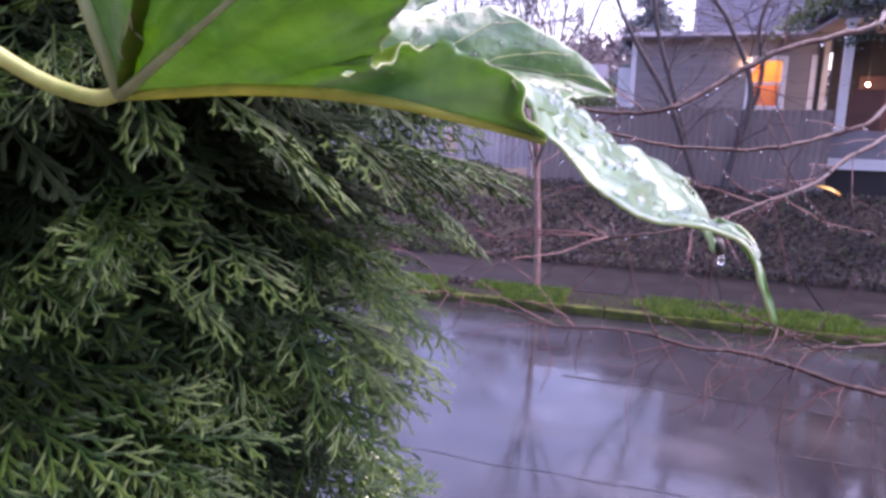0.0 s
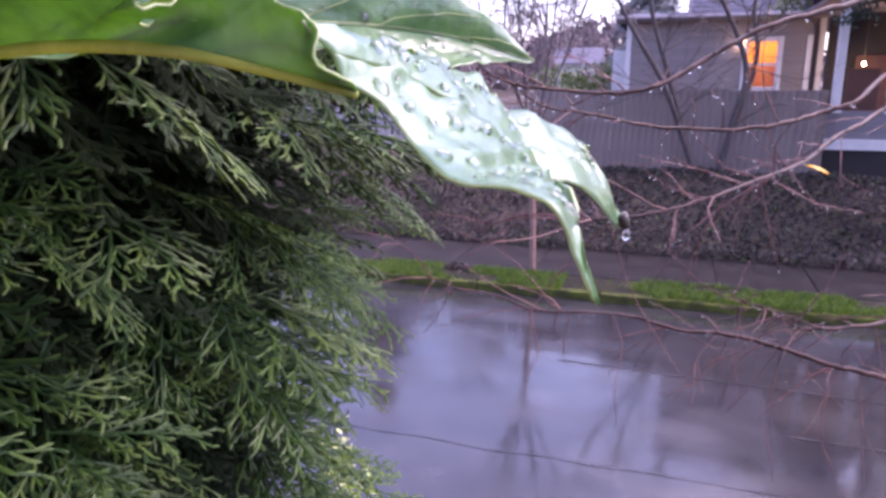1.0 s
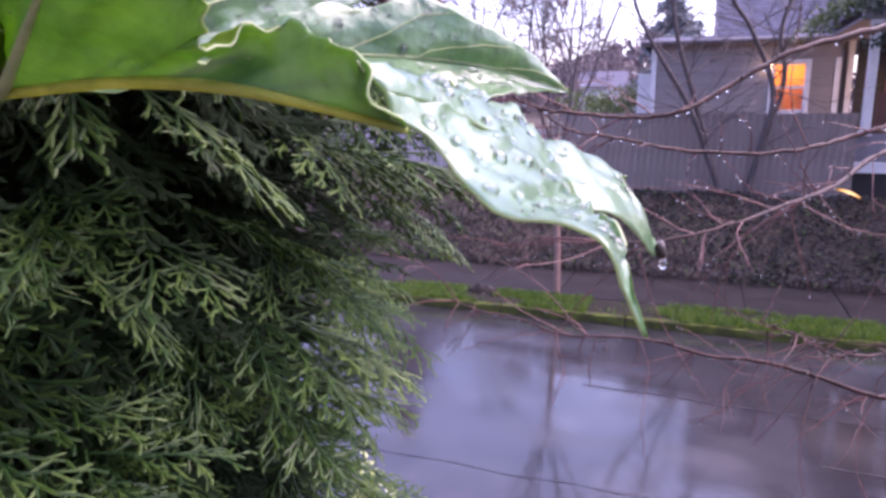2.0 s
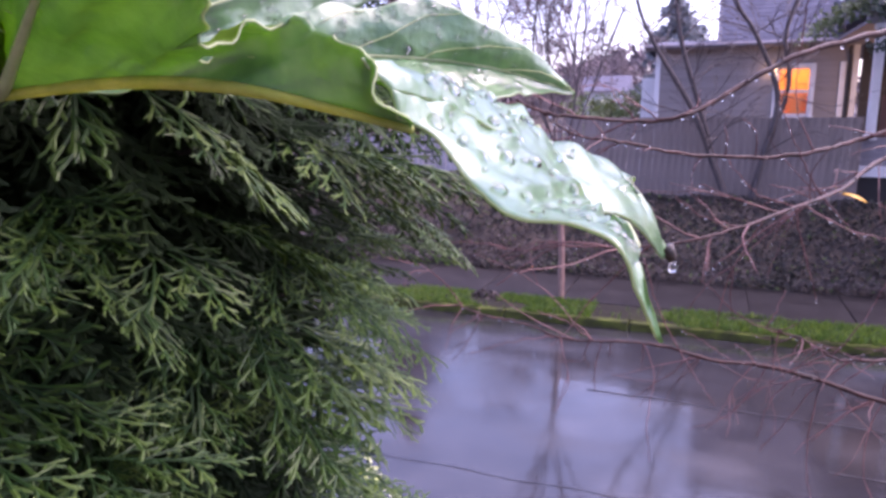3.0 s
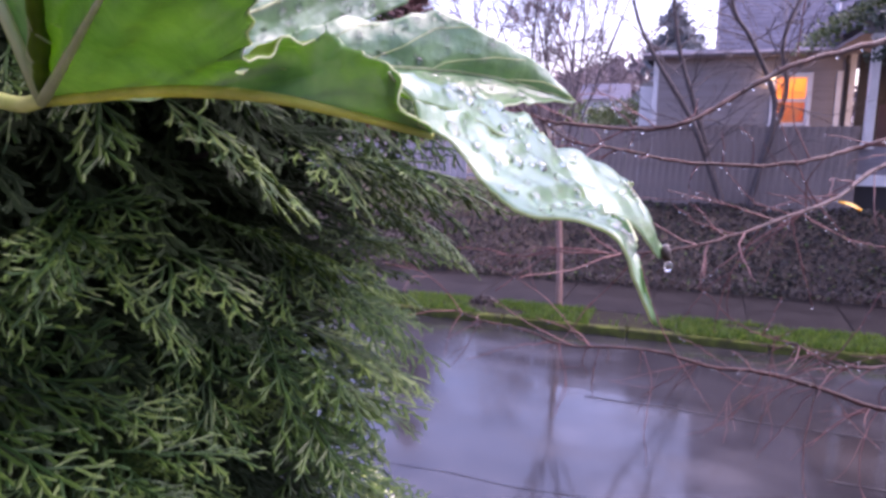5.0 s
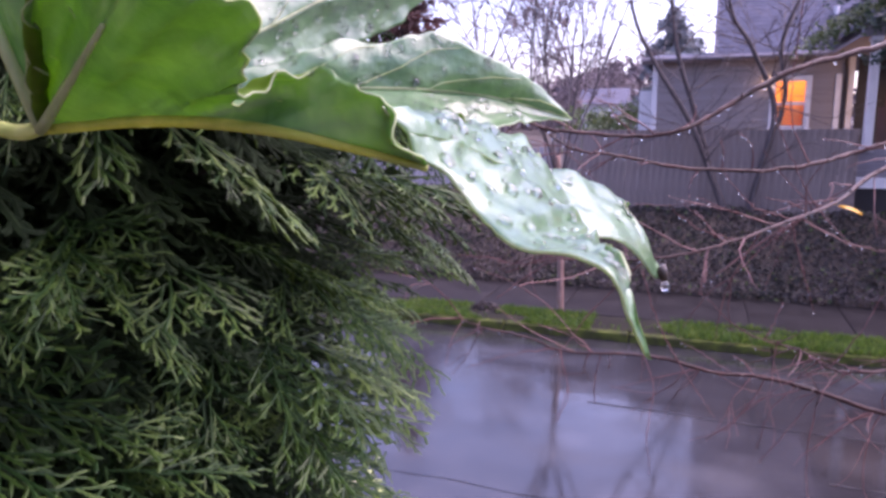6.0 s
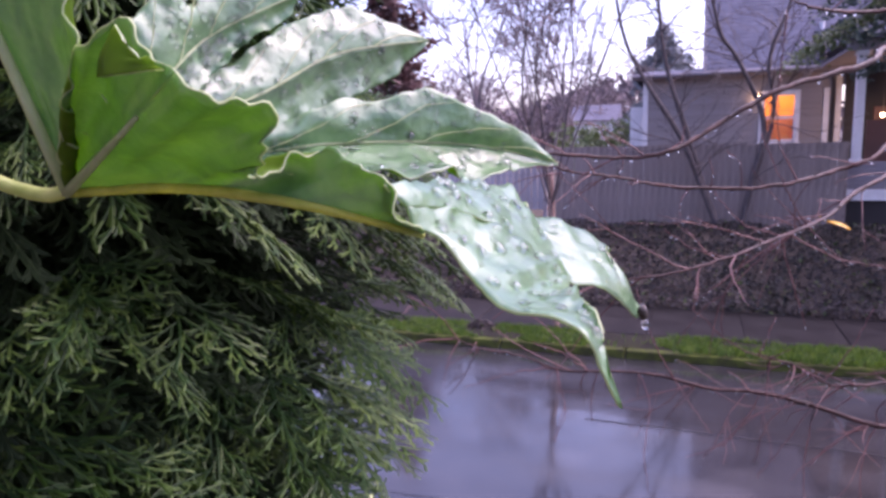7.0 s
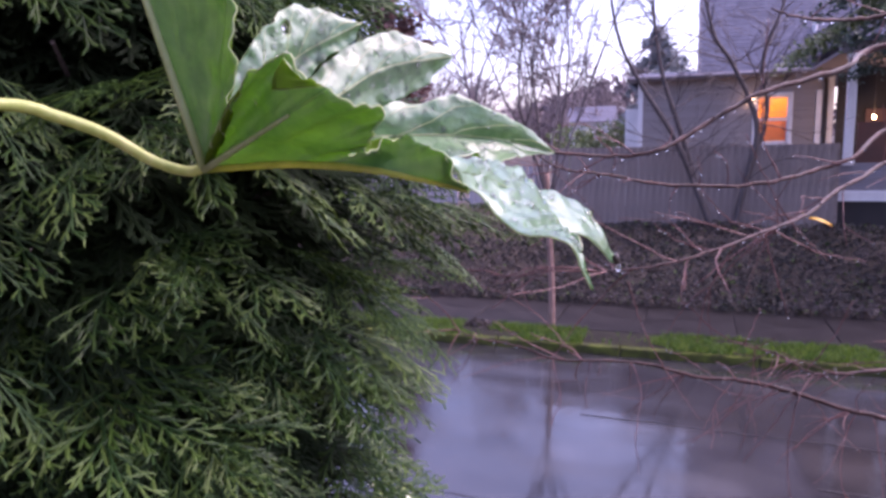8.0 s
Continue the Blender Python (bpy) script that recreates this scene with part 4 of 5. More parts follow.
def cedar():
    c = thing("cedar", "dense dark green wet cedar with flat drooping sprays", "conifer", pose(0, 0, 0.12))
    back = pose(0, 0, -0.12)
    rng = random.Random(101)
    part("trunk", tube([(CX, CY, -0.2), (CX + 0.02, CY, 2.2), (CX, CY, 4.5)], 0.07, 0.012, 9), M_BARK, c)
    acc = ([], [])
    for _ in range(170):
        az, z = rng.uniform(0, 6.28), rng.uniform(0.2, 4.1)
        r = cedar_radius(z) * 0.72
        tube(smooth_line([(CX, CY, z - 0.2), (CX + 0.5 * r * math.cos(az), CY + 0.5 * r * math.sin(az), z - 0.05), (CX + r * math.cos(az), CY + r * math.sin(az), z)], 3), 0.007, 0.002, 4, into=acc)
    part("inner_wood", acc, M_BARK, c, "thin brown inner branches", kind="stuff")
    meshes, arrays = [], []
    for k in range(9):
        v, f, ages = spray(200 + k, rng.uniform(0.105, 0.145))
        me = bpy.data.meshes.new("spray")
        me.from_pydata([tuple(p) for p in v], [], f)
        me.materials.append(M_CEDAR)
        me.materials.append(M_CEDAR_TIP)
        me.polygons.foreach_set("material_index", ages)
        meshes.append(me)
        arrays.append((np.array([tuple(p) for p in v]), f, ages))
    near, rest, rest_ages = 0, [], []
    for k in range(580):
        az = math.remainder(k * 2.39996, 2 * math.pi)
        z = 2.36 + 1.5 * k / 580
        if not -2.0 < az < 0.8:
            continue
        az, z = az + rng.gauss(0, 0.06), z + rng.gauss(0, 0.022)
        rim = cedar_radius(z) + rng.gauss(-0.005, 0.022)
        hollow = az < -1.1 and z < 3.12
        if hollow:
            if rng.random() < (0.65 if z < 2.98 else 0.35):
                continue
            rim -= 0.11
        close = -1.25 < az < 0.1 and 2.72 < z < 3.36 and near < 296
        for m in bough_sprays(rng, az, z, rim, rng.uniform(0.85, 1.15)):
            i = rng.randrange(9)
            if close:
                piece("spray", meshes[i], c, back @ m)
                near += 1
            else:
                a = np.array(back @ m)
                v, f, ages = arrays[i]
                rest.append((v @ a[:3, :3].T + a[:3, 3], f))
                rest_ages += ages
    for az, z in ((-1.2, 3.05), (-1.32, 3.08)):
        for m in bough_sprays(rng, az, z, 0.55, 1.15):
            a = np.array(back @ m)
            v, f, ages = arrays[3]
            rest.append((v @ a[:3, :3].T + a[:3, 3], f))
            rest_ages += ages
    ob = part("outer_sprays", merge(rest), [M_CEDAR, M_CEDAR_TIP], c, kind="stuff")
    ob.data.polygons.foreach_set("material_index", rest_ages)
    # foliage darkened as shade inside, and the parts of the tree above, below and behind
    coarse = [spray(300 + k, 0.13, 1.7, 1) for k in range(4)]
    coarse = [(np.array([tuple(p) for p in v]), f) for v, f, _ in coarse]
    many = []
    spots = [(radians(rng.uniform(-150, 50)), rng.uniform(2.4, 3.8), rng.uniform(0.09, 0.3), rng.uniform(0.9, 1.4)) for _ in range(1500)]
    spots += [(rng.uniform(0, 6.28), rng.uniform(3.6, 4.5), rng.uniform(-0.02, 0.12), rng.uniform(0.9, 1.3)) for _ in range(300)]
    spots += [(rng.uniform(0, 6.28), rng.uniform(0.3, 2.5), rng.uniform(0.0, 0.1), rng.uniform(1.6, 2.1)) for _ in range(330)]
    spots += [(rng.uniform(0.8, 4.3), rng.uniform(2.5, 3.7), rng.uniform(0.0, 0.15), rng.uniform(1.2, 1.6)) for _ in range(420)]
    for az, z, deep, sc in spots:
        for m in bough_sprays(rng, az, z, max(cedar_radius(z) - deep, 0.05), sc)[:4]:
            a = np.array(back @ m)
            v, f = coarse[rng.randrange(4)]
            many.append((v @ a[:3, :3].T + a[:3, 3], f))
    part("foliage", merge(many), M_CEDAR_SHADE, c, kind="stuff")


# ---- overhanging bare branches ----
def hanging_branches():
    t = thing("overhanging_tree", "bare red-twigged tree with wet hanging branches", "tree", pose(3.6, 1.6, 0.12))
    o = Vector((3.6, 1.6, 0.12))
    rng = random.Random(55)
    part("trunk", tube(smooth_line([(0, 0, -0.3), (0.03, 0.02, 1.2), (-0.02, 0, 2.6), (0.0, 0.05, 4.2)], 5), 0.06, 0.03, 9), M_TRUNK, t)
    lines = {
        "a": ([(0.225, 2.2, 3.329), (0.304, 2.2, 3.294), (0.392, 2.2, 3.277), (0.615, 2.25, 3.261), (0.757, 2.25, 3.278), (0.879, 2.3, 3.328), (1.022, 2.35, 3.404), (1.206, 2.4, 3.484), (1.536, 2.5, 3.566), (1.946, 2.6, 3.70), (3.6, 1.65, 3.9)], 0.0035, 0.0135, 6),
        "b": ([(0.338, 2.7, 3.318), (0.48, 2.7, 3.216), (0.61, 2.7, 3.19), (0.731, 2.75, 3.17), (0.948, 2.8, 3.129), (1.264, 2.85, 3.109), (1.516, 2.9, 3.128), (1.755, 3.0, 3.174), (1.89, 3.0, 3.216), (2.398, 3.1, 3.409), (3.58, 1.65, 3.5)], 0.0035, 0.013, 8),
        "c": ([(0.535, 2.3, 2.845), (0.76, 2.3, 2.859), (1.025, 2.4, 2.897), (1.315, 2.6, 2.943), (1.648, 2.9, 2.974), (2.029, 3.2, 3.095), (2.561, 3.3, 3.2), (3.6, 1.63, 3.1)], 0.003, 0.014, 24),
        "d": ([(0.051, 3.0, 2.462), (0.177, 3.0, 2.41), (0.354, 3.0, 2.369), (0.558, 3.0, 2.295), (0.811, 3.0, 2.283), (0.99, 3.0, 2.261), (1.223, 3.0, 2.193), (1.429, 3.0, 2.171), (1.636, 2.95, 2.13), (1.866, 2.9, 2.057), (2.046, 2.9, 2.011), (2.568, 2.9, 1.853), (3.6, 1.62, 1.6)], 0.003, 0.015, 26),
        "f": ([(1.156, 2.300, 3.752), (1.226, 2.300, 3.729), (1.332, 2.350, 3.722), (1.482, 2.400, 3.726), (1.619, 2.400, 3.743), (1.885, 2.400, 3.797), (3.6, 1.65, 4.1)], 0.003, 0.011, 3),
        "e": ([(1.344, 2.8, 2.414), (1.514, 2.8, 2.352), (1.698, 2.9, 2.241), (1.847, 2.9, 2.227), (2.053, 2.95, 2.221), (2.583, 3.0, 2.2), (3.6, 1.62, 2.0)], 0.003, 0.012, 20),
    }
    # side shoots: where on the branch, how far along x and z, and the bow
    shoots = {
        "f": [],
        "a": [(0.69, 0.02, 0.26, -0.003), (0.31, -0.08, 0.10, 0.008), (0.41, 0.06, 0.08, -0.022)],
        "b": [(0.51, -0.10, 0.16, -0.036), (0.47, -0.04, 0.13, -0.011), (0.30, 0.03, 0.12, -0.002), (0.29, -0.13, -0.07, -0.012), (0.27, -0.15, -0.12, -0.003), (0.61, -0.12, 0.37, 0.037), (0.43, -0.05, -0.12, -0.018)],
        "c": [(0.51, -0.39, -0.26, -0.014), (0.49, -0.25, -0.26, -0.017), (0.43, -0.26, 0.18, 0.040), (0.61, -0.39, -0.07, -0.015), (0.53, 0.17, -0.17, -0.000), (0.45, 0.41, -0.15, -0.026), (0.53, -0.19, 0.38, 0.013), (0.43, 0.10, -0.35, -0.004), (0.29, -0.21, 0.10, 0.020), (0.39, -0.28, 0.10, 0.007), (0.49, -0.20, 0.06, -0.012)],
        "d": [(0.45, -0.18, 0.42, 0.017), (0.45, 0.13, -0.21, -0.002), (0.30, -0.02, -0.25, -0.011), (0.32, 0.02, -0.10, 0.000), (0.37, 0.01, -0.13, 0.000), (0.58, -0.10, 0.10, -0.014), (0.54, -0.23, 0.14, -0.003), (0.29, -0.25, 0.14, -0.021), (0.23, -0.39, -0.12, -0.018), (0.68, -0.23, -0.35, -0.001), (0.65, -0.14, -0.31, -0.039), (0.50, 0.29, -0.11, -0.025), (0.60, -0.24, -0.32, 0.036), (0.71, 0.27, -0.29, -0.016), (0.77, -0.29, -0.17, -0.024), (0.69, -0.02, -0.63, -0.047)],
        "e": [(0.19, -0.47, 0.27, 0.045), (0.48, -0.28, 0.12, 0.005), (0.31, 0.18, 0.33, -0.020), (0.38, -0.23, -0.07, -0.012), (0.02, 0.08, 0.15, -0.006)],
    }
    for key, (pts, r0, r1, n) in lines.items():
        line = smooth_line([Vector(p) - o for p in pts], 7)
        line = [np.array(p) + np.array([rng.gauss(0, 0.0018) for _ in range(3)]) for p in line]
        b = part("branch", tube(line, r0, r1, 7, power=1.1, wobble=0.3, rng=rng), M_TWIG, t, smooth=True)
        buds, drops = ([], []), ([], [])
        end = int(len(line) * 0.86)
        for i in range(2, end, 2):
            side = Vector((rng.gauss(0, 1), rng.gauss(0, 1), rng.gauss(0, 1))).normalized()
            r = r0 + (r1 - r0) * i / len(line)
            p = Vector(line[i]) + side * r
            tube([p, p + side * 0.004, p + side * 0.009 + Vector((-0.004, 0, 0.002))], r * 0.7 + 0.001, 0.0007, 5, into=buds)
            if rng.random() < 0.45:
                ellipsoid(drops, Vector(line[i]) + Vector((0, 0, -r - 0.003)), 0.0042, 0.0042, 0.0055, 7, 5)
        for at, dx, dz, bow in shoots[key]:
            p0 = np.array(line[int(at * (len(line) - 1))])
            along = np.array((dx, rng.gauss(0, 0.05), dz))
            across = np.array((-dz, 0, dx)) * bow / math.hypot(dx, dz)
            line2 = smooth_line([p0, p0 + along * 0.5 + across, p0 + along], 7)
            line2 = [q + np.array([rng.gauss(0, 0.0022) for _ in range(3)]) for q in line2]
            part("twig", tube(line2, 0.0034, 0.0018, 5, wobble=0.25, rng=rng), M_TWIGRED, b, smooth=True)
            for _ in range(4):
                q = line2[rng.randint(1, len(line2) - 1)]
                ellipsoid(drops, q + np.array((0, 0, -0.006)), 0.0038, 0.0038, 0.0048, 7, 5)
        for k in range(n):
            i = rng.randint(1, end)
            lg = rng.uniform(0.08, 0.42) * (1.2 if key in "cd" else 0.8)
            down = rng.uniform(-1.0, 0.5) if key in "cde" else rng.uniform(-0.7, 0.7)
            out = []
            grow(rng, line[i], (rng.uniform(-1.0, 0.1), rng.gauss(0, 0.4), down), lg, 0.0033, 1, out, droop=0.03, spread=0.5, kids=(0, 2), wander=0.13, taper=0.55)
            acc = ([], [])
            for d, pp, a0, a1 in out:
                tube(pp, a0 if d else 0.0018, 0.0013, 4, into=acc)
                if rng.random() < 0.7:
                    q = pp[rng.randint(2, 7)]
                    ellipsoid(drops, q + Vector((0, 0, -0.005)), 0.0028, 0.0028, 0.0038, 6, 5)
            part("twig", acc, M_TWIGRED, b)
        part("winter_bud", buds, M_BUD, b, kind="stuff")
        part("beaded_water", drops, M_WATER, b, "hanging clear water drops", smooth=True, kind="stuff")


def yellow_leaf():
    """The one dead yellow leaf caught among the twigs."""
    t = thing("yellow_leaf", "small yellow dead leaf caught on bare twigs", "leaf", pose(1.735, 2.95, 2.935, 15, 20, -25))
    g = np.zeros((9, 5, 3))
    for i in range(9):
        w = 0.02 * math.sin(math.pi * (i + 0.3) / 8.8) ** 0.8
        for j in range(5):
            v = (j - 2) / 2
            g[i, j] = ((i - 4) * 0.012, v * w, 0.006 * abs(v) - 0.0012 * (i - 4) ** 2 * 0.3)
    vs = [tuple(p) for p in g.reshape(-1, 3)] + [tuple(p - np.array((0, 0, 0.0008))) for p in g.reshape(-1, 3)]
    fs = [(i * 5 + j, i * 5 + j + 1, i * 5 + j + 6, i * 5 + j + 5) for i in range(8) for j in range(4)]
    part("blade", (vs, fs + [tuple(k + 45 for k in q[::-1]) for q in fs]), M_YELLOW, t, smooth=True)
    part("stalk", tube([(-0.048, 0, -0.006), (-0.07, 0, 0.0), (-0.085, 0.01, 0.008)], 0.0012, 0.0009, 5), M_YELLOW, t)


# ---- large-leaved plant ----
def loft(a, b, nu, nv):
    """Grid of points between the lines a and b."""
    pa, pb = even(smooth_line(a, 8), nu), even(smooth_line(b, 8), nu)
    g = np.zeros((nu, nv, 3))
    for j in range(nv):
        f = j / (nv - 1)
        g[:, j] = pa * (1 - f) + pb * f
    return g


def sheet(g, rng, wave=0.003, seed=0.0, hole=None, cup=0.0, ruffle=0.0022):
    """Mesh of a leaf sheet with small swells between its veins; hole: centre and radius in the grid."""
    nu, nv, _ = g.shape
    du, dv = np.gradient(g, axis=0), np.gradient(g, axis=1)
    n = np.cross(du, dv)
    n /= np.linalg.norm(n, axis=2, keepdims=True) + 1e-9
    vs = []
    for i in range(nu):
        for j in range(nv):
            p = g[i, j]
            inner = math.sin(math.pi * j / (nv - 1)) * math.sin(math.pi * min(max(i / (nu - 1), 0.0), 1.0)) ** 0.5
            k = noise.noise((p[0] * 55 + seed, p[1] * 55, p[2] * 55)) * wave + noise.noise((p[0] * 160, p[1] * 160 + seed, p[2] * 160)) * wave * 0.45
            edge = (j / (nv - 1)) ** 4 * math.sin(math.pi * i / (nu - 1)) ** 0.5
            ruf = ruffle * edge * (math.sin(i * 0.55 + seed * 3) + 0.6 * math.sin(i * 1.23 + seed))
            tooth = 0.0016 * edge * max(0.0, math.sin(i * 0.8 + 2 * seed)) ** 2
            out = dv[i, j] / (np.linalg.norm(dv[i, j]) + 1e-9)
            vs.append(p + n[i, j] * (k * (0.35 + 0.65 * inner) + cup * inner + ruf) + out * tooth)
    fs = []
    for i in range(nu - 1):
        for j in range(nv - 1):
            if hole and any(((i / nu - h[0]) / h[2]) ** 2 + ((j / nv - h[1]) / h[3]) ** 2 < 1 for h in hole):
                continue
            q = i * nv + j
            fs.append((q, q + 1, q + nv + 1, q + nv))
    return vs, fs, n


def fan(base, edge, nu, nv):
    """Grid of rays from the base to the points of an edge line."""
    e = even(smooth_line(edge, 8), nu)
    g = np.zeros((nu, nv, 3))
    for j in range(nv):
        f = 0.03 + 0.97 * j / (nv - 1)
        g[:, j] = np.array(base) * (1 - f) + e * f
    return g


BASE = (-0.184, 0.350, 3.295)
LEAF = {
    "EDGE_A1": [(-0.227, 0.269, 3.549), (-0.162, 0.285, 3.462), (-0.141, 0.282, 3.435), (-0.138, 0.280, 3.398), (-0.138, 0.280, 3.371), (-0.143, 0.281, 3.331)],
    "EDGE_A2": [(-0.143, 0.281, 3.331), (-0.125, 0.250, 3.347), (-0.098, 0.231, 3.359), (-0.091, 0.228, 3.350), (-0.084, 0.224, 3.345), (-0.070, 0.205, 3.338)],
    "MID_1": [(-0.184, 0.350, 3.295), (-0.115, 0.310, 3.298), (-0.062, 0.270, 3.295), (-0.029, 0.258, 3.289), (0.004, 0.245, 3.281)],
    "EDGE_1": [(-0.070, 0.205, 3.338), (-0.061, 0.196, 3.331), (-0.055, 0.200, 3.327), (-0.049, 0.206, 3.330), (-0.043, 0.213, 3.325), (-0.047, 0.224, 3.317), (-0.056, 0.237, 3.306), (-0.046, 0.250, 3.309), (-0.034, 0.258, 3.314), (-0.023, 0.247, 3.309), (-0.009, 0.235, 3.301), (-0.004, 0.232, 3.289), (0.004, 0.243, 3.283)],
    "TIP_NEAR": [(0.000, 0.241, 3.284), (0.010, 0.250, 3.279), (0.020, 0.242, 3.267), (0.030, 0.217, 3.259), (0.046, 0.206, 3.258), (0.055, 0.196, 3.254), (0.060, 0.196, 3.243), (0.066, 0.196, 3.230)],
    "TIP_MID": [(-0.002, 0.240, 3.292), (0.020, 0.280, 3.286), (0.042, 0.305, 3.273), (0.062, 0.312, 3.262), (0.071, 0.312, 3.249), (0.062, 0.220, 3.256), (0.063, 0.200, 3.243), (0.067, 0.196, 3.230)],
    "TIP_MID_B": [(-0.002, 0.240, 3.292), (0.020, 0.280, 3.286), (0.042, 0.305, 3.273), (0.071, 0.315, 3.248), (0.080, 0.320, 3.245), (0.091, 0.327, 3.242), (0.105, 0.345, 3.231), (0.121, 0.368, 3.214)],
    "TIP_FAR": [(-0.009, 0.234, 3.301), (0.022, 0.340, 3.296), (0.054, 0.410, 3.286), (0.066, 0.385, 3.272), (0.100, 0.392, 3.261), (0.108, 0.365, 3.246), (0.126, 0.371, 3.217)],
    "MID_2": [(-0.184, 0.350, 3.295), (-0.138, 0.370, 3.303), (-0.097, 0.395, 3.311), (-0.051, 0.420, 3.316), (0.028, 0.460, 3.314), (0.098, 0.500, 3.299)],
    "UP_2": [(-0.184, 0.350, 3.295), (-0.139, 0.375, 3.313), (-0.091, 0.400, 3.327), (-0.063, 0.415, 3.337), (-0.047, 0.425, 3.345), (-0.032, 0.435, 3.342), (-0.009, 0.445, 3.348), (0.005, 0.451, 3.352), (0.020, 0.455, 3.344), (0.039, 0.460, 3.337), (0.075, 0.485, 3.319), (0.098, 0.500, 3.299)],
    "LOW_2": [(-0.184, 0.350, 3.295), (-0.134, 0.360, 3.297), (-0.091, 0.370, 3.302), (-0.033, 0.380, 3.301), (-0.005, 0.385, 3.297), (0.013, 0.395, 3.302), (0.031, 0.426, 3.290), (0.055, 0.450, 3.297), (0.076, 0.480, 3.298), (0.098, 0.500, 3.298)],
    "MID_3": [(-0.184, 0.350, 3.295), (-0.140, 0.380, 3.323), (-0.097, 0.430, 3.349), (-0.057, 0.480, 3.378), (0.004, 0.540, 3.394)],
    "UP_3": [(-0.184, 0.350, 3.295), (-0.138, 0.380, 3.341), (-0.117, 0.420, 3.364), (-0.090, 0.460, 3.394), (-0.076, 0.475, 3.401), (-0.060, 0.490, 3.411), (-0.037, 0.510, 3.410), (-0.019, 0.525, 3.404), (0.005, 0.540, 3.395)],
    "LOW_3": [(-0.184, 0.350, 3.295), (-0.145, 0.390, 3.312), (-0.098, 0.430, 3.327), (-0.072, 0.470, 3.339), (-0.044, 0.500, 3.353), (-0.025, 0.520, 3.364), (-0.012, 0.530, 3.377), (0.005, 0.540, 3.393)],
    "MID_4": [(-0.184, 0.350, 3.295), (-0.162, 0.360, 3.324), (-0.136, 0.380, 3.357), (-0.120, 0.410, 3.382), (-0.074, 0.440, 3.410)],
    "UP_4": [(-0.184, 0.350, 3.295), (-0.168, 0.340, 3.337), (-0.153, 0.360, 3.375), (-0.137, 0.380, 3.401), (-0.125, 0.410, 3.420), (-0.105, 0.430, 3.419), (-0.074, 0.440, 3.410)],
    "LOW_4": [(-0.184, 0.350, 3.295), (-0.147, 0.360, 3.320), (-0.121, 0.400, 3.356), (-0.103, 0.420, 3.380), (-0.085, 0.435, 3.392), (-0.08, 0.440, 3.400), (-0.074, 0.440, 3.410)],
}
PETIOLE = [(-0.184, 0.350, 3.295), (-0.198, 0.352, 3.293), (-0.221, 0.350, 3.301), (-0.248, 0.340, 3.320), (-0.275, 0.325, 3.333), (-0.297, 0.300, 3.340), (-0.36, 0.2, 3.335), (-0.52, 0.05, 3.28), (-0.6, -0.1, 3.1)]


def two_sided():
    """Leaf blade: the front of each face is the wet upper side, the inner face the paler underside."""
    return [M_LEAFTOP, M_LEAFUNDER, M_VEIN]


def blade(name, g, parent, rng, flip, wave, seed, hole=None, cup=0.0, label=""):
    """A leaf sheet of two skins a fraction of a millimetre apart: upper side and underside."""
    vs, fs, n = sheet(g, rng, wave, seed, hole, cup)
    nn = n.reshape(-1, 3) * (1 if flip else -1)
    count = len(vs)
    low = [v - k * 0.0009 for v, k in zip(vs, nn)]
    top = [q if flip else q[::-1] for q in fs]
    und = [tuple(i + count for i in q[::-1]) for q in top]
    me_faces = top + und
    edges = {}
    for q in top:
        for a, b in zip(q, q[1:] + q[:1]):
            edges[(a, b)] = 1
    rim = [(b, a, a + count, b + count) for (a, b) in edges if (b, a) not in edges]
    ob = part(name, (list(vs) + low, me_faces + rim), two_sided(), parent, label, smooth=True)
    ob.data.polygons.foreach_set("material_index", [0] * len(top) + [1] * len(und) + [2] * len(rim))
    return ob, vs, nn, g.shape


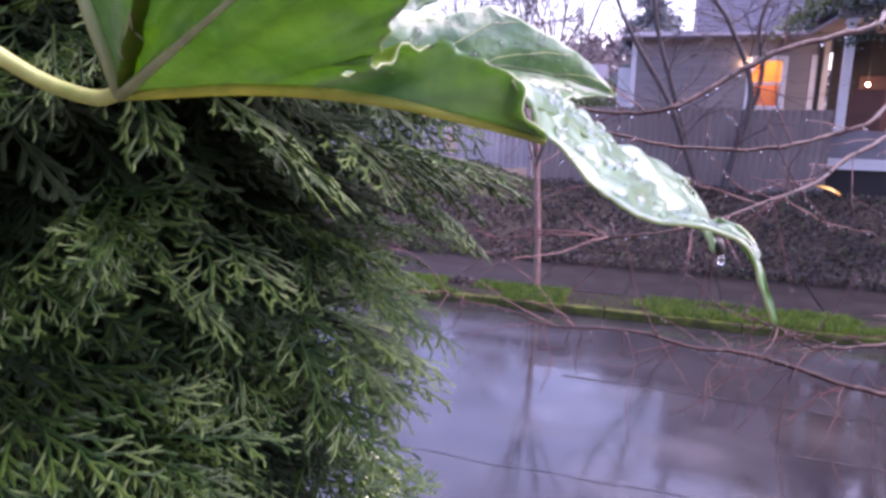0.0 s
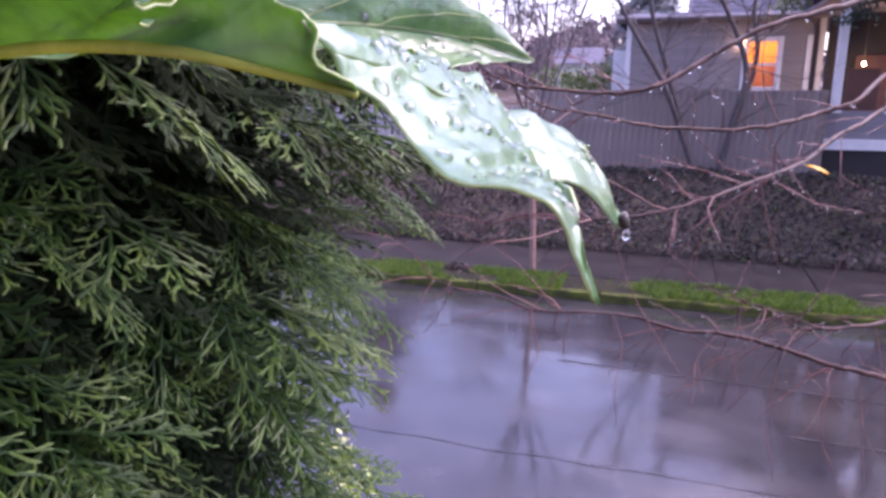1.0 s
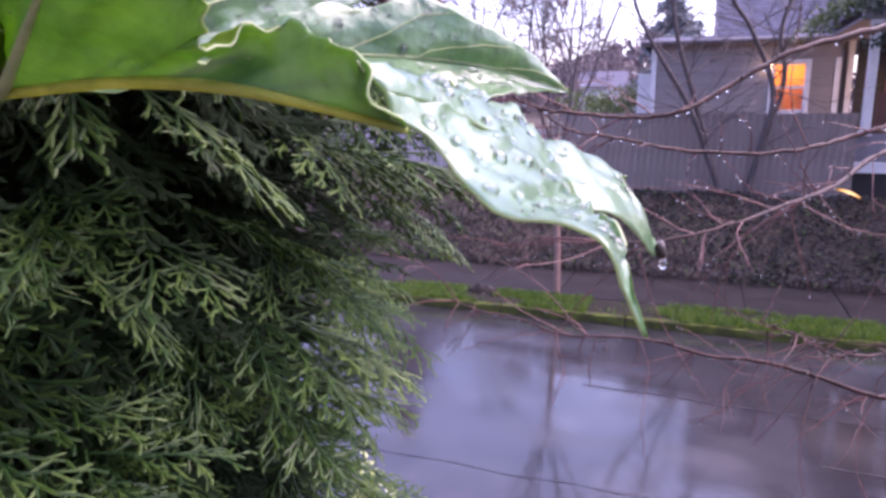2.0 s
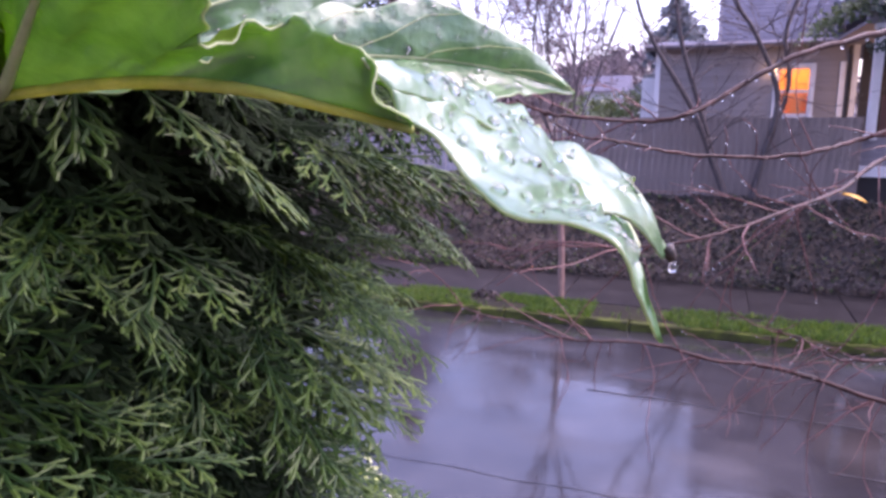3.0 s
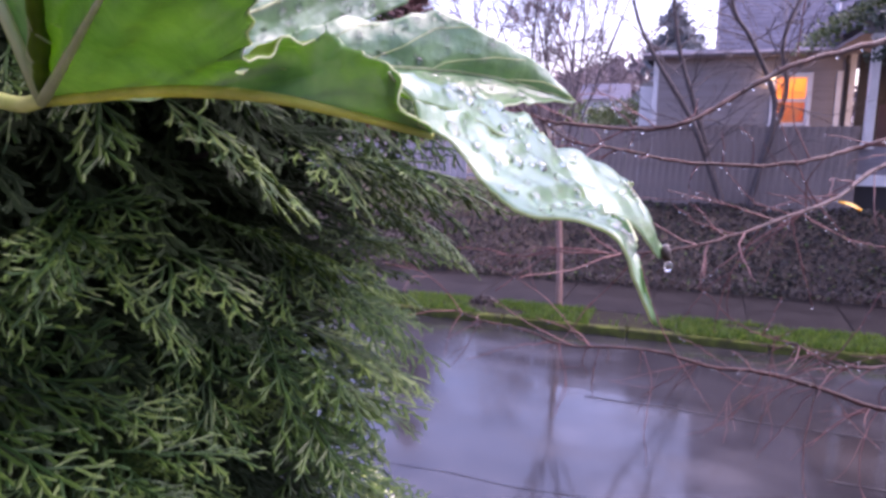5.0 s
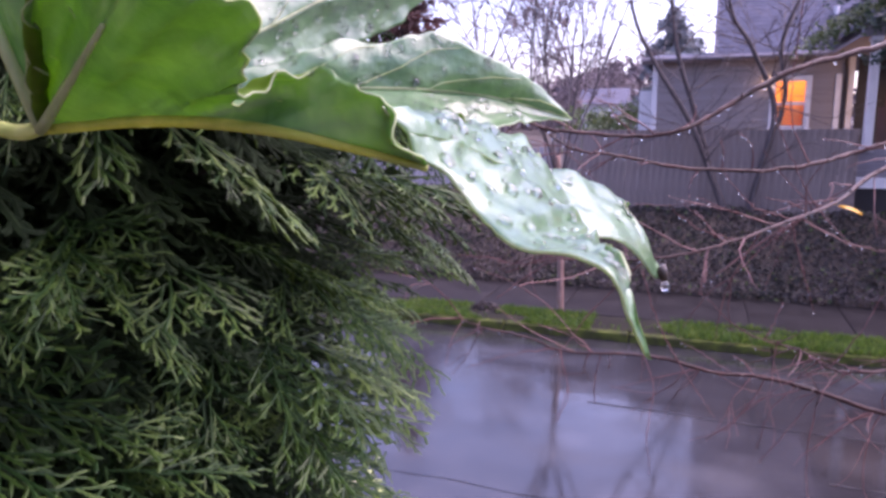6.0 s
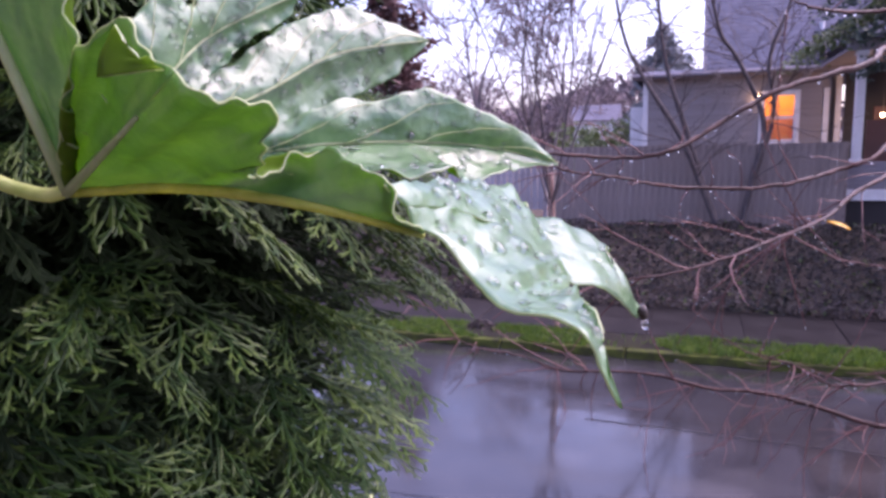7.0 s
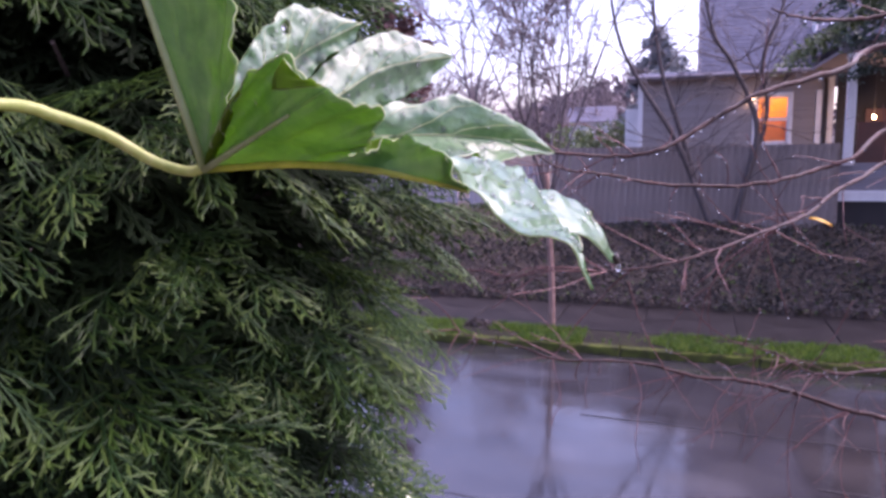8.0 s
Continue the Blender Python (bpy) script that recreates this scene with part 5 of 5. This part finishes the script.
def big_leaf_plant():
    t = thing("large_leaf_plant", "wet glossy green hand-shaped leaf on a long pale stalk", "plant", pose(-0.6, -0.1, 0.12))
    off = Vector((0.6, 0.1, -0.12))

    def loc(pts):
        return [tuple(Vector(p) + off) for p in pts]
    rng = random.Random(66)
    part("stem", tube(smooth_line(loc([(-0.62, -0.12, 0.0), (-0.58, -0.1, 1.2), (-0.62, -0.12, 2.3), (-0.6, -0.1, 3.1), (-0.6, -0.1, 3.35)]), 5), 0.022, 0.012, 9), M_BARK, t, "woody grey-brown stem")
    part("petiole", tube(smooth_line(loc(PETIOLE), 6), 0.0036, 0.0046, 10, power=0.6, wobble=0.05, rng=rng), M_PETIOLE, t, "pale yellow-green leaf stalk", smooth=True)
    lf = {k: loc(v) for k, v in LEAF.items()}
    base = loc([BASE])[0]
    far = []
    near_a, va_, na_, sa_ = blade("leaf_lobe", fan(base, lf["EDGE_A1"] + lf["EDGE_A2"][1:], 120, 24), t, rng, True, 0.003, 1.0, cup=-0.003)
    blade("curled_flap", loft(loc([(-0.096, 0.226, 3.356), (-0.102, 0.227, 3.347), (-0.103, 0.225, 3.339)]), loc([(-0.090, 0.219, 3.349), (-0.082, 0.211, 3.342), (-0.071, 0.199, 3.338)]), 16, 8), t, rng, False, 0.001, 9.0, label="pale curled edge of the leaf")
    u = blade("leaf_lobe", loft(lf["MID_1"], lf["EDGE_1"], 80, 22), t, rng, True, 0.003, 2.0, hole=[(0.56, 0.3, 0.012, 0.05)], cup=-0.004)
    u, vu_, nu_, su_ = u
    k1, v1, n1, s1 = blade("leaf_lobe", loft(lf["TIP_NEAR"], lf["TIP_MID"], 70, 16), t, rng, True, 0.003, 3.0)
    k2, v2, n2, s2 = blade("leaf_lobe", loft(lf["TIP_MID_B"], lf["TIP_FAR"], 70, 18), t, rng, True, 0.003, 4.0, cup=0.003)
    far += [(k1, v1, n1, s1), (k2, v2, n2, s2)]
    for i in (2, 3, 4):
        for side, flip in (("UP", True), ("LOW", False)):
            a = lf[f"MID_{i}"]
            ob, vv, nn, sh = blade("leaf_lobe", loft(a, lf[f"{side}_{i}"], 80, 16), t, rng, flip, 0.0022, 5.0 + i, hole=[(0.62, 0.6, 0.03, 0.12)] if (i, side) == (4, "UP") else None, cup=0.003)
            far.append((ob, vv, nn, sh))
    # veins
    for key, r0, r1, host, lift in (("MID_1", 0.0032, 0.0012, u, -0.0006), ("MID_2", 0.0013, 0.0005, far[2][0], 0.0006), ("MID_3", 0.0013, 0.0005, far[4][0], 0.0006), ("MID_4", 0.0013, 0.0005, far[6][0], 0.0006)):
        line = [Vector(p) + Vector((0, 0, lift)) for p in smooth_line(lf[key], 6)]
        part("midrib", tube(line, r0, r1, 8), M_MIDRIB if host is u else M_VEIN, host, smooth=True)
    va = [Vector(base).lerp(Vector(lf["EDGE_A1"][0]), f) + Vector((0, -0.0008, 0)) for f in np.linspace(0, 1, 8)]
    vv_ = [Vector(base).lerp(Vector(lf["EDGE_A2"][-1]), f) + Vector((0.0004, -0.0012, -0.001)) for f in np.linspace(0, 0.75, 8)]
    part("midrib", tube(va, 0.0032, 0.0014, 8), M_VEIN, near_a, smooth=True)
    part("midrib", tube(vv_, 0.003, 0.001, 8), M_VEIN, near_a, smooth=True)
    # fine side veins on the far lobes
    for i in (2, 3, 4):
        for side, h in (("UP", far[2 * (i - 1)]),):
            nu, nv = h[3][:2]
            for k in (0.3, 0.48, 0.64, 0.8):
                pts = []
                for j in range(0, nv - 1, 2):
                    ii = min(int(nu * k + j * 1.3), nu - 1)
                    pts.append(h[1][ii * nv + j] + h[2][ii * nv + j] * 0.0004)
                part("vein", tube(pts, 0.0005, 0.0002, 4), M_VEIN, h[0])
    # raised net of pale veins on the underside: (start row, start column, rows gained, columns gained, bow)
    for host, vv, nn, sh, runs in ((u, vu_, nu_, su_, ((22, 0, 7, 12, 3), (33, 0, 5, 9, -2), (42, 0, 12, 15, 5), (53, 0, 3, 8, 1), (60, 0, 13, 15, 4), (46, 6, 8, 3, 2))),
                                   (near_a, va_, na_, sa_, ((112, 6, -13, 4, 2), (112, 11, -18, 5, 2), (113, 16, -14, 4, -1), (20, 8, 14, 5, 2), (18, 13, 16, 5, 3), (84, 9, 10, 6, 2), (80, 14, 11, 5, 2), (58, 10, 12, 6, -2)))):
        nu, nv = sh[:2]
        for i0, j0, di, dj, bow in runs:
            pts = []
            for k in range(9):
                f = k / 8
                i = min(max(int(round(i0 + di * f * f + bow * math.sin(math.pi * f) * 0.6)), 0), nu - 1)
                j = min(int(round(j0 + dj * f)), nv - 1)
                pts.append(vv[i * nv + j] - nn[i * nv + j] * 0.0012)
            part("vein", tube(smooth_line(pts[::2], 4), 0.0007, 0.0003, 5), M_VEIN, host)
    # water on the upper side
    for ob, vv, nn, sh in far:
        acc = ([], [])
        nu, nv = sh[:2]
        for _ in range(85 if ob not in (k1, k2) else 45):
            i, j = rng.randint(int(nu * 0.12), int(nu * 0.84)), rng.randint(1, nv - 3)
            p, n = vv[i * nv + j], Vector(nn[i * nv + j])
            s = rng.choice((0.0011, 0.0014, 0.0018, 0.0022, 0.0026))
            b0 = len(acc[0])
            ellipsoid(acc, (0, 0, 0), s * rng.uniform(1.1, 1.6), s, s * 0.75, 9, 6)
            rot = n.to_track_quat("Z", "X").to_matrix() @ Matrix.Rotation(rng.uniform(0, 6.28), 3, "Z")
            for k in range(b0, len(acc[0])):
                acc[0][k] = np.array(rot @ Vector(acc[0][k])) + p + np.array(n) * s * 0.15
        part("beaded_water", acc, M_WATER, ob, "clear rain drops lying on the leaf", smooth=True, kind="stuff")
    tip = loc([(0.122, 0.370, 3.2205), (0.1245, 0.370, 3.2165), (0.126, 0.370, 3.2135)])
    part("withered_tip", tube(tip, 0.004, 0.002, 7), M_TIPBROWN, k2, "black withered leaf tip", smooth=True)
    part("tip_drop", ellipsoid(([], []), loc([(0.1262, 0.370, 3.2102)])[0], 0.0022, 0.0022, 0.003, 8, 6), M_WATER, k2, "hanging clear water drop", smooth=True)


far_house()
cedar()
leafy_shrub(-0.17, 1.22, 0.12, 0.34, 2.17, 95, "bright variegated shrub with cream-edged leaves", M_VARIEG, 0.014, 5600, "variegated_shrub")
hanging_branches()
yellow_leaf()
big_leaf_plant()
